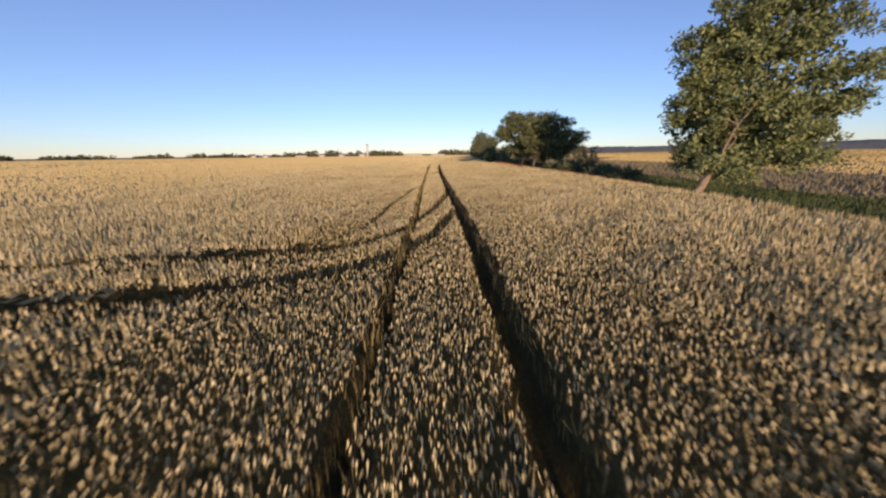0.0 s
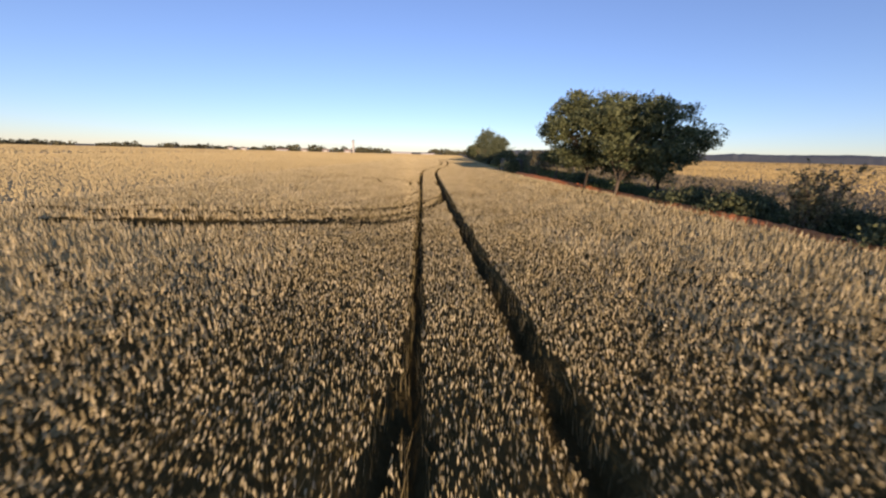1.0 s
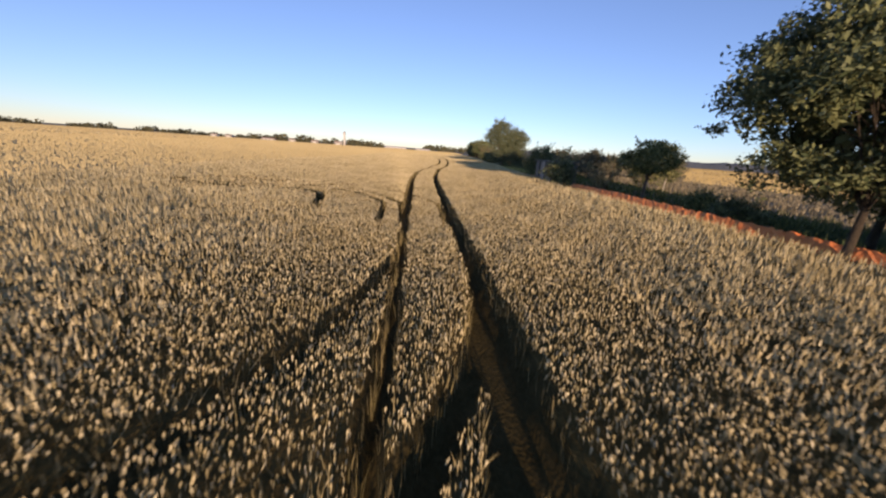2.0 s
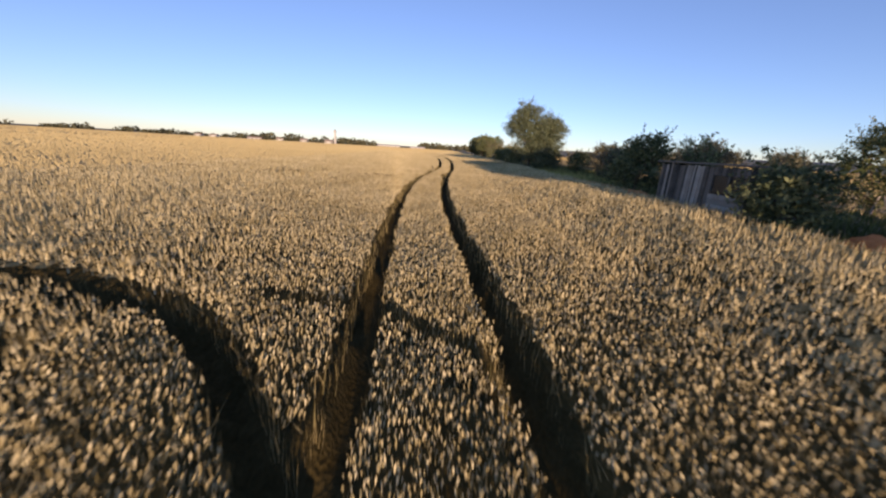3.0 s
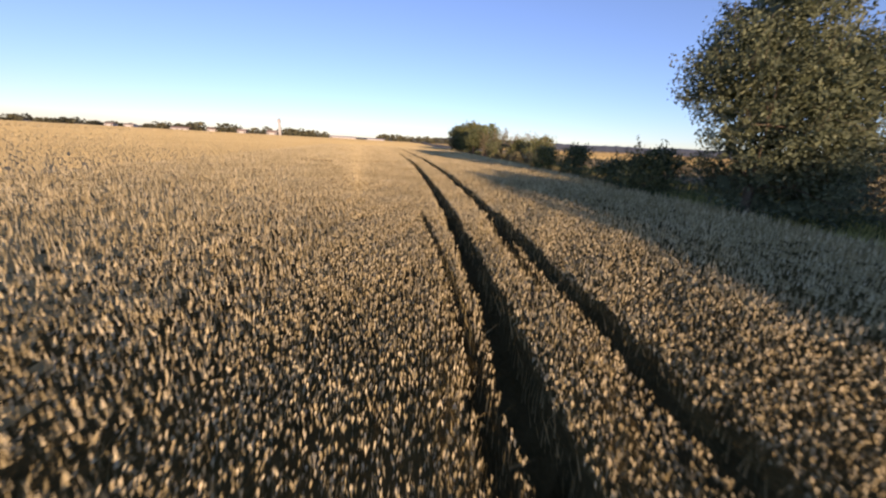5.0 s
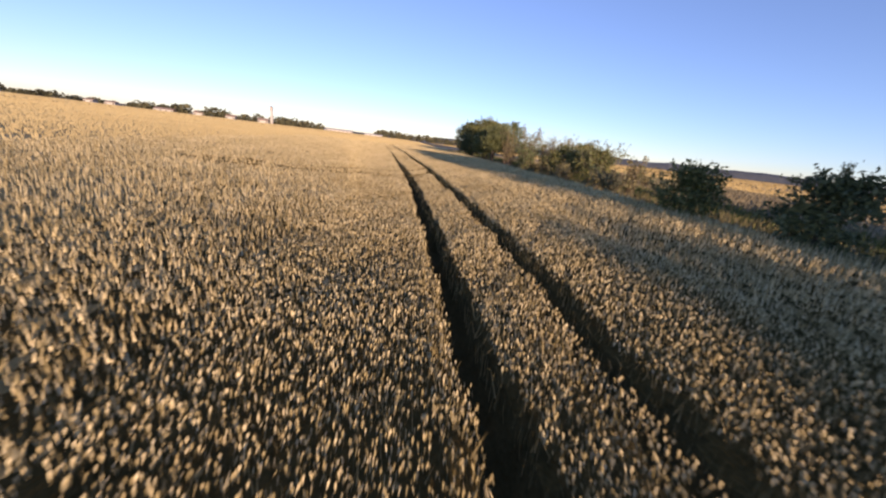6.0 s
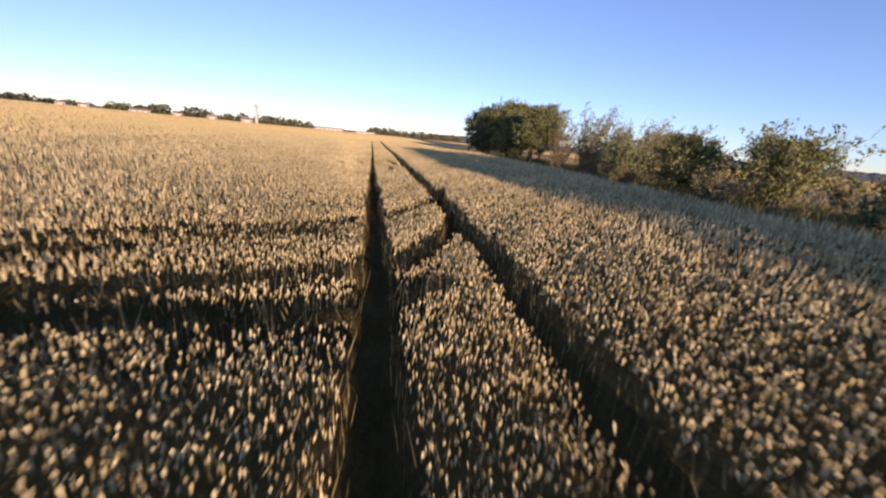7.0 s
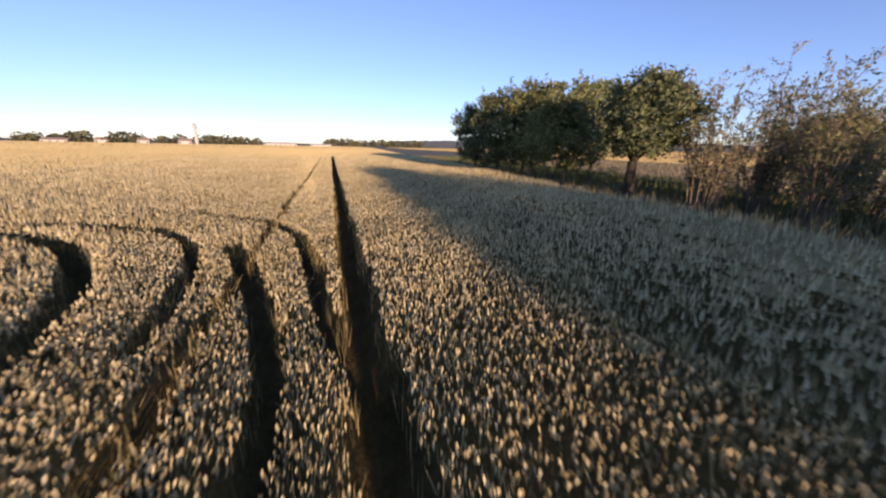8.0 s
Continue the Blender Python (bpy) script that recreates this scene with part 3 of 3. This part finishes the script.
tree("tree", 14.6, 49.8, [((1.9, 0, 4.7), (3.9, 4.0, 2.0)), ((1.4, 0, 6.3), (3.4, 3.4, 1.0)), ((2.6, 0.5, 3.0), (3.4, 3.0, 1.6)), ((0.0, 1.2, 5.8), (2.4, 2.4, 1.8))], "broad dark green tree with a forked pale stem", M_LEAF_DARK, 3, 0.14, (0.2, 0.1), 1.5, 470, 62, 0.095, 0.42, 10, core=800, lumps=130, lump=0.85, group="spreading trees")
tree("tree", 18.0, 56, [((0.5, 0, 5.4), (4.2, 4.5, 2.6)), ((-0.4, 0, 7.0), (3.8, 4.0, 1.2)), ((0.5, 0, 3.0), (3.4, 3.4, 1.9))], "broad dark green tree with a domed crown", M_LEAF_DARK, 4, 0.15, (0.2, 0.1), 2.2, 320, 56, 0.1, 0.42, 8, core=800, lumps=90, lump=0.9, group="spreading trees", bark=M_BARK_DARK)
tree("tree", 19.0, 51.4, [((0.4, 0, 4.6), (3.0, 3.0, 1.7))], "broad dark green tree with a domed crown", M_LEAF_DARK, 6, 0.14, (0.1, 0.1), 1.6, 200, 56, 0.09, 0.42, 7, core=120, lumps=70, lump=0.8, group="spreading trees", bark=M_BARK_DARK)
# tall round tree, leafy to the ground
tree("tree", 15.8, 111, [((0.7, 0, 5.1), (3.8, 3.4, 2.5)), ((-1.0, -0.2, 7.3), (2.0, 2.0, 1.6)), ((-2.0, 0.0, 5.8), (1.8, 1.9, 1.5)), ((2.5, 0, 5.6), (2.4, 2.2, 1.6)), ((1.4, 0, 1.6), (3.0, 3.2, 1.8)), ((1.1, 0, 3.3), (3.3, 3.2, 2.0)), ((3.3, -0.6, 2.0), (1.3, 1.4, 1.6))], "tall grey-green tree leafy down to the ground", M_LEAF_TALL, 5, 0.2, (0, 0), 1.5, 640, 80, 0.075, 0.47, 9, shoots=0.6, core=2400)
# dense hedge trees
for k, (tx, ty, h, w) in enumerate(((20.6, 184, 6.2, 5.2), (23.8, 181, 7.4, 6.0), (21.8, 176.5, 6.9, 5.4), (25.0, 174, 6.8, 5.4), (20.6, 171, 5.8, 4.4), (21.0, 180.4, 6.8, 5.2))):
    tree("tree", tx, ty, [((0, 0, h * 0.48), (w / 2, w / 2, h * 0.44)), ((0.3, 0, h * 0.75), (w * 0.4, w * 0.4, h * 0.22))], "dense dark green hedge tree leafy to the ground", (M_LEAF_DARK, M_LEAF2, M_LEAF2, M_LEAF, M_LEAF2, M_LEAF_DARK)[k], 10 + k, 0.16, (0, 0), 1.2, 220, 46, 0.1, 0.42, 5, group="hedge trees", core=520, lumps=90, lump=0.55)
# This trunk's shade is put into its colour by the dark bark.
tree("tree", 19.6, 165.3, [((0.2, 0, 3.4), (2.0, 2.0, 1.4)), ((0.2, 0, 4.4), (1.4, 1.4, 0.8))], "small green tree with a clear trunk coloured dark for shade", M_LEAF_DARK, 20, 0.22, (0, 0), 1.8, 210, 60, 0.095, 0.36, 8, bark=M_BARK_DARK, shoots=0.3, core=150, group="hedge trees")
for k, (tx, ty, h, w) in enumerate(((21.3, 163.3, 5.2, 4.2), (23.4, 162.8, 5.6, 4.4), (22.6, 160.6, 4.6, 4.0), (25.4, 160.6, 5.0, 4.6), (27.6, 163, 5.2, 4.6), (24.4, 158.4, 2.6, 3.4), (29.6, 160.6, 4.6, 4.4))):
    shrub(tx, ty, h, w, 30 + k, (M_LEAF3, M_LEAF3, M_LEAF2, M_LEAF3, M_LEAF3, M_LEAF2, M_LEAF3)[k], "loose twiggy brown-green shrub with arching stems", 34, 0.058)


def bush(x, y, h, w, seed, mat, label):
    return tree("bush", x, y, [((0, 0, h * 0.5), (w / 2, w / 2, h * 0.45)), ((0.1 * w, 0, h * 0.78), (w * 0.34, w * 0.34, h * 0.2))], label, mat, seed, 0.03 + 0.02 * h, (0, 0), 0.16 * h, int(40 + 16 * w * h / 2), 34, 0.088, 0.38, 7, group="hedge bushes", category="bush", shoots=0.3, core=int(12 * w * h))


G, O, B, W, R = M_LEAF_DARK, M_LEAF2, M_LEAF3, M_LEAF, M_LEAF_BROWN
BUSHES = [
    (17.6, 31, 1.5, 3.0, G), (17.3, 34.5, 1.6, 3.2, G), (17.4, 38.4, 3.6, 2.6, B), (17.0, 41.5, 1.9, 3.4, G), (16.6, 45, 1.8, 3.4, G), (18.8, 43, 1.6, 3.4, G), (19, 38, 1.5, 3.4, G),
    (17.5, 61.5, 1.3, 2.4, G), (18.5, 65.5, 1.2, 2.4, O), (12.2, 73.6, 2.5, 2.8, G), (14.8, 71.4, 2.7, 3.0, B), (16.7, 82.8, 3.9, 2.4, W), (15.8, 116.4, 2.9, 3.6, G), (16.2, 119.8, 2.2, 3.0, G),
    (13.4, 83.3, 3.8, 3.6, G), (22.5, 89.2, 4.0, 4.0, R), (24.6, 79.8, 5.0, 5.2, O), (19.5, 93.2, 3.2, 3.0, B), (19.8, 97.3, 3.4, 3.6, R),
    (20.5, 106, 3.0, 2.8, G), (27.3, 113, 4.4, 4.4, R), (30.5, 104, 3.2, 3.6, R), (29.8, 111.8, 4.3, 4.0, B), (32.4, 110, 4.0, 4.4, R), (35.5, 108, 3.9, 4.6, R), (38.4, 104.6, 4.0, 4.6, R), (41.5, 100, 4.2, 5.0, R), (25.0, 117, 3.0, 3.0, B),
    (16.5, 125.2, 2.9, 2.6, G), (16.2, 129.8, 2.7, 2.6, O), (18.6, 138, 1.7, 2.4, B), (20.3, 141, 1.9, 2.4, B), (24.2, 148.4, 4.2, 5.0, W), (21, 139, 2.7, 1.4, B), (24.4, 148.8, 3.5, 3.8, O), (21.6, 143.2, 1.9, 3.0, W), (20.0, 147.5, 1.6, 2.6, B), (22.5, 150, 2.0, 2.8, B), (23.7, 153.3, 3.6, 4.2, O), (19.2, 153.4, 3.2, 2.8, W), (20.8, 154, 1.6, 2.6, B), (24, 139, 1.8, 2.6, B), (33.5, 165.8, 4.6, 5.0, O), (29.5, 157, 3.2, 3.4, B), (32, 150, 2.4, 3.0, B),
]
for k, (bx, by, bh, bw, mat) in enumerate(BUSHES):
    if mat in (B, W):
        shrub(bx, by, bh, bw, 50 + k, mat, "sparse brown-green twiggy hedge bush" if mat is B else "loose green hedge bush with thin arching stems", 20 if bh < 3 else 38, 0.075, 0.15, "hedge bushes")
    else:
        bush(bx, by, bh, bw, 50 + k, mat, "rounded dark green hedge bush" if mat is G else "brownish leafy orchard tree with a low crown" if mat is R else "olive green small hedge tree")

tree("tree", 17.4, 69.8, [((0, 0, 3.0), (2.2, 2.0, 1.0)), ((0.3, 0, 3.8), (1.4, 1.3, 0.6))], "small olive green tree with a clear stem", M_LEAF2, 97, 0.13, (0.1, 0), 1.4, 150, 46, 0.09, 0.36, 8, shoots=0.4)
# thin sapling behind the hut
tree("sapling", 25.4, 87.4, [((0, 0, 2.4), (0.5, 0.5, 1.4)), ((-1.2, 0, 2.9), (0.5, 0.5, 0.3))], "thin bare-stemmed green sapling behind the hut", M_LEAF, 98, 0.05, (0, 0), 1.2, 26, 26, 0.08, 0.2, 6)

# ---- the verge: red earth, grass, dry field ----
ry = np.arange(23, 92, 0.16)
rw = np.linspace(0, 1, 14)
yy, ww = np.meshgrid(ry, rw, indexing="ij")
width = 0.95 + 0.1 * np.sin(yy * 0.21)
low = np.clip(np.minimum(np.abs(yy - 76.2) - 3.3, (yy - 23.5) * 0.5) / 1.5, 0, 1)  # it stops at the hut
rx = edge(yy) + 0.3 + ww * width
rz = rise(rx, yy) - 0.12 + low * np.sin(ww * math.pi) * np.interp(yy, (30, 40, 60, 66, 72, 82, 92), (0.75, 0.9, 0.98, 1.05, 0.95, 0.75, 0.62)) + RNG.normal(0, 0.03, rx.shape)
i = np.arange(len(ry) - 1)[:, None] * len(rw) + np.arange(len(rw) - 1)
tagged(new("dirt_bank", mesh("dirt_bank", np.stack([rx, yy, rz], -1).reshape(-1, 3), np.stack([i, i + 1, i + 1 + len(rw), i + len(rw)], -1).reshape(-1, 4), M_RED)), "low bank of red crumbly earth along the field", "earth", kind="structure")


def grass(x, y, height, width, blades_each=5):
    n = len(x)
    k = blades_each
    a = RNG.uniform(0, 2 * math.pi, n * k)
    x, y = np.repeat(x, k) + RNG.normal(0, 0.10, n * k), np.repeat(y, k) + RNG.normal(0, 0.10, n * k)
    h = height * RNG.uniform(0.5, 1.4, n * k)
    p = np.stack([x, y, rise(x, y) - 0.12], -1)
    d = np.stack([np.cos(a), np.sin(a), 0 * a], -1) * width / 2
    tip = p + np.stack([RNG.normal(0, 0.3, n * k) * h, RNG.normal(0, 0.3, n * k) * h, h + 0.1], -1)
    return np.stack([p - d, p + d, tip], 1).reshape(-1, 3), np.arange(3 * n * k).reshape(-1, 3)


def verge(lo, hi):
    return lambda x, y: (x > edge(y) + lo) & (x < edge(y) + hi + RNG.normal(0, 0.6, x.shape))


x, y = scatter(5.0, 11, 40, 60, 232, lambda x, y: verge(0.2, 13)(x, y) & ((x > edge(y) + 5.4) | (y < 96)) & (x > edge(y) + 1.5))
tagged(new("verge_grass", mesh("verge_grass", *grass(x, y, 0.45, 0.08), M_GRASS)), "rough green grass on the verge beside the field", "grass", kind="stuff")
x, y = scatter(16, 11, 30, -2, 68, lambda x, y: verge(0.35, 11)(x, y) & (np.abs(x - edge(y) - 4.3) > 0.6) & ((x > edge(y) + 1.3) | (y < 24)))
tall = np.where(x < edge(y) + 2.2, 0.72, np.where(x < edge(y) + 7, 0.32, 0.2))
tagged(new("weeds", mesh("weeds", *grass(x, y, np.repeat(tall, 4), 0.13, 4), M_WEEDS)), "low dark green weeds on both sides of a field path", "weeds", kind="stuff")
x2, y2 = scatter(4.0, 11, 34, 5, 232, lambda x, y: verge(0.3, 6.5)(x, y) & (y > 92))
near = y2 < 119
tagged(new("margin_grass", mesh("margin_grass", *grass(x2[near], y2[near], 0.55, 0.07), M_MARGIN_LIT)), "yellow-green grass margin along the crop, brightened as if sunlit", "grass", kind="stuff")
tagged(new("dry_grass", mesh("dry_grass", *grass(x2[~near], y2[~near], 0.5, 0.07), M_DRYGRASS)), "dry brown grass margin along the crop", "grass", kind="stuff")
x, y = scatter(3.4, 16, 72, -2, 235, lambda x, y: verge(4.4, 62)(x, y) & ((y > 66) | (x > edge(y) + 11)) & ((y < 96) | (x > edge(y) + 6)) & (x < np.interp(y, (105, 135), (48, 72))))
tagged(new("fallow_weeds", mesh("fallow_weeds", *grass(x, y, 0.26, 0.13, 3), M_DULL)), "short dull brown weeds behind the hedge", "grass", kind="stuff")
pieces = []
for dens, x0, x1, y0, y1, h, w in ((3.6, 48, 80, -2, 240, 0.3, 0.18), (1.1, 80, 130, 0, 300, 0.34, 0.42), (0.16, 130, 420, 0, 560, 0.45, 1.4), (0.03, 420, 1100, 0, 900, 0.5, 3.4), (0.2, 45, 130, 300, 560, 0.45, 1.4)):
    x, y = scatter(dens, x0, x1, y0, y1, lambda x, y: x > np.interp(y, (105, 135), (48, 72)))
    pieces.append(tufts(x, y, h, w, 0.0))
tagged(new("stubble", mesh("stubble", *join(pieces), M_FALLOW)), "pale yellow field beyond the hedge", "field", kind="stuff")

# ---- derelict hut at the field's edge ----


def box(x0, x1, y0, y1, z0, z1, b=0.012):
    bm = bmesh.new()
    bmesh.ops.create_cube(bm, size=1, matrix=Matrix.LocRotScale(((x0 + x1) / 2, (y0 + y1) / 2, (z0 + z1) / 2), None, (x1 - x0, y1 - y0, z1 - z0)))
    bmesh.ops.bevel(bm, geom=bm.edges[:], offset=b, segments=1, affect="EDGES")
    return bm


def part_bm(name, bm, mat, parent, label=""):
    me = bpy.data.meshes.new(name)
    bm.to_mesh(me)
    bm.free()
    me.materials.append(mat)
    return part(name, me, parent, label)


def hut(x, y, z):
    """A weathered board hut, long side to the field, with a pale lower wall at one end."""
    base = root("hut", x, y, z)
    rng = random.Random(5)
    y0 = -0.2
    while y0 < 2.75:
        wide = rng.choice((0.1, 0.13, 0.16, 0.2, 0.24))
        dx, top = rng.uniform(-0.03, 0.03), 2.3 + rng.uniform(-0.07, 0.03)
        m = M_PALE if rng.random() < 0.3 else M_TIN
        part_bm("board", box(dx, dx + 0.03, y0, y0 + wide - rng.choice((0.006, 0.012, 0.03)), 0.1 + rng.uniform(0, 0.15), top, 0.004), m, base)
        y0 += wide
    for k in range(8):
        y0 = -1.75 + k * 0.2
        part_bm("board", box(0.0, 0.03, y0, y0 + 0.185, 1.95, 2.27 + rng.uniform(-0.03, 0.03), 0.004), M_TIN, base)
    for k in range(6):
        z0 = 0.05 + k * 0.2
        dx = rng.uniform(-0.012, 0.012)
        part_bm("plank", box(-0.03 + dx, 0.02 + dx, -1.8, -0.21, z0, z0 + 0.19, 0.006), M_PALE, base, "pale painted lower plank")
    pane = part_bm("window", box(0.03, 0.05, -1.75, -0.2, 1.27, 1.95), M_GLASS, base, "dark dusty window band")
    for y0 in (-1.8, -1.02, -0.24):
        part_bm("post", box(-0.03, 0.06, y0, y0 + 0.09, 1.25, 2.0), M_TIN, pane)
    part_bm("back_wall", box(2.2, 2.26, -1.8, 2.85, 0.05, 2.2), M_TIN, base)
    part_bm("end_wall", box(0.05, 2.2, 2.79, 2.85, 0.05, 2.3), M_TIN, base)
    part_bm("end_wall", box(0.05, 2.2, -1.8, -1.74, 0.05, 2.3), M_TIN, base)
    part_bm("roof", box(-0.12, 2.4, -1.95, 3.0, 2.33, 2.40), M_TIN, base, "flat dark sheet roof")
    return tagged(base, "derelict dark board hut with a pale lower wall", "hut")


M_GLASS = material("dark_dusty_glass", (0.01, 0.011, 0.012), (0.03, 0.032, 0.034), 2.0, 0.25)
hut(11.95, 76.5, 0.72)
for sx, sy, dx, dy in ((23.4, 79.0, 0.5, 0.2), (24.0, 78.4, -0.6, 0.3), (25.4, 78.6, 0.4, 0.4)):
    stake = tagged(new("stake", mesh("stake", *tube([(0, 0, -0.2), (dx / 2, dy / 2, 0.6), (dx, dy, 1.3)], [0.05, 0.05, 0.045], 6), M_PALE, True)), "leaning pale wooden stake by a small tree", "stake", "stakes")
    stake.location = (sx, sy, 0.75)

# ---- the far village and woods ----


def far_trees(name, spots, label, seed):
    """A far belt of wood: many leafy clumps in one mesh; spots are x, y, width, height."""
    pieces = []
    rng = np.random.default_rng(seed)
    for x, y, w, h in spots:
        for k in range(max(4, int(w / h * 7))):
            cx, cy_, r = x + rng.uniform(-w / 2, w / 2), y + rng.uniform(-h, h), h * rng.uniform(0.2, 0.42)
            m = 26
            d = rng.normal(size=(m, 3))
            d /= np.linalg.norm(d, axis=1)[:, None]
            q = np.array([cx, cy_, r * 0.9 + h * rng.uniform(0, 0.35)]) + d * r * np.array([1.2, 1.2, 1.0])
            a = rng.normal(size=(m, 3)) * r * 0.28
            b = rng.normal(size=(m, 3)) * r * 0.28
            pieces.append((np.stack([q - a, q + b, q + a, q - b], 1).reshape(-1, 3), np.arange(4 * m).reshape(-1, 4)))
    return tagged(new(name, mesh(name, *join(pieces), M_WOODS)), label, "woods", kind="stuff")


def around(azimuth, distance):
    return distance * math.sin(radians(azimuth)), 60 + distance * math.cos(radians(azimuth))


spots = []
for a in range(-64, -28, 2):
    if a not in (-52, -44, -38):
        spots.append((*around(a, 640 + 12 * math.sin(a)), 24, 6.6 + 1.2 * math.sin(a * 1.7)))
for a in range(-28, -14, 2):
    spots.append((*around(a, 620), 16, 5.2))
far_trees("far_woods", spots, "dark far woods along the horizon", 99)
# a long low wooded ridge on the horizon beyond the yellow field
turns = np.radians(np.arange(1, 97, 0.5))
crest = 30 * np.clip((np.degrees(turns) - 1) / 14, 0.25, 1) + 3 * np.sin(turns * 9) + 1.6 * np.sin(turns * 43) + 1.2 * np.random.default_rng(4).normal(size=len(turns))
rows = [(2050, 0 * crest - 3), (2110, 0.72 * crest), (2180, crest), (2400, 0.9 * crest), (2600, 0 * crest - 3)]
v = np.concatenate([np.stack([d * np.sin(turns), 60 + d * np.cos(turns), z], -1) for d, z in rows])
i = np.arange(len(rows) - 1)[:, None] * len(turns) + np.arange(len(turns) - 1)
tagged(new("hills", mesh("hills", v, np.stack([i + 1, i, i + len(turns), i + 1 + len(turns)], -1).reshape(-1, 4), M_HILLS)), "low wooded ridge on the horizon with blue-grey haze in its colour", "hills", kind="structure")
far_trees("village_trees", [(-172, 510, 14, 9), (-144, 508, 22, 9.5), (-113, 512, 16, 9), (-85, 514, 18, 9), (-66, 516, 22, 8.5), (-49, 512, 10, 7), (14, 520, 9, 7), (-200, 520, 30, 7), (40, 640, 70, 9), (110, 650, 60, 9)], "trees between the village houses", 97)


def house(x, y, length, depth, wall, roof_rise, label, roof_mat=None):
    base = root("house", x, y)
    part_bm("wall", box(-length / 2, length / 2, 0, depth, -0.2, wall, 0.03), M_WHITE, base)
    bm = bmesh.new()
    h, o = wall - 0.02, 0.35
    q = [bm.verts.new(p) for p in ((-length / 2 - o, -o, h), (length / 2 + o, -o, h), (length / 2 + o, depth + o, h), (-length / 2 - o, depth + o, h), (-length / 2 - o, depth / 2, h + roof_rise), (length / 2 + o, depth / 2, h + roof_rise))]
    for idx in ((0, 1, 5, 4), (2, 3, 4, 5), (0, 4, 3), (1, 2, 5), (3, 2, 1, 0)):
        bm.faces.new([q[k] for k in idx])
    part_bm("roof", bm, roof_mat or M_ROOF, base)
    for k in range(max(2, int(length / 4))):
        wx = -length / 2 + 1.2 + k * (length - 2.4) / max(1, int(length / 4) - 1 if length >= 8 else 1)
        part_bm("window", box(wx - 0.5, wx + 0.5, -0.04, 0.05, wall - 1.9, wall - 0.6, 0.02), M_GLASS, base)
    return tagged(base, label, "house", "village houses")


house(-187, 505, 16, 8, 2.2, 1.6, "long low white house at the field's far end")
house(-157, 503, 9, 7, 2.8, 2.0, "white house between trees in the village")
house(-130, 502, 8, 7, 2.8, 2.0, "white house between trees in the village")
house(-101, 500, 9, 8, 3.0, 2.2, "white house beside the tall village tower")
house(-36, 520, 36, 12, 2.4, 1.1, "long pale farm building", M_WHITE)
house(4, 500, 18, 10, 1.9, 0.9, "low pale farm building with a flat roof", M_WHITE)
house(-262, 560, 9, 8, 2.6, 1.6, "small white far house")
house(-282, 562, 8, 8, 2.6, 1.6, "small white far house")


def tower(x, y):
    """The village tower: a tapered pale shaft with a wider head and a small cap."""
    base = root("tower", x, y)
    part("shaft", mesh("shaft", *tube([(0, 0, -0.5), (0, 0, 6), (0, 0, 13.2)], [1.5, 1.2, 1.05], 16), M_WHITE, True), base)
    head = part("head", mesh("head", *tube([(0, 0, 13.2), (0, 0, 13.6), (0, 0, 15.8), (0, 0, 16.0)], [1.05, 1.6, 1.6, 1.3], 16), M_WHITE, True), base)
    part("cap", mesh("cap", *tube([(0, 0, 16.0), (0, 0, 16.9), (0, 0, 17.6)], [1.5, 0.7, 0.05], 16), M_ROOF, True), head)
    return tagged(base, "tall pale tower above the village roofs", "tower")


tower(-94.5, 507)
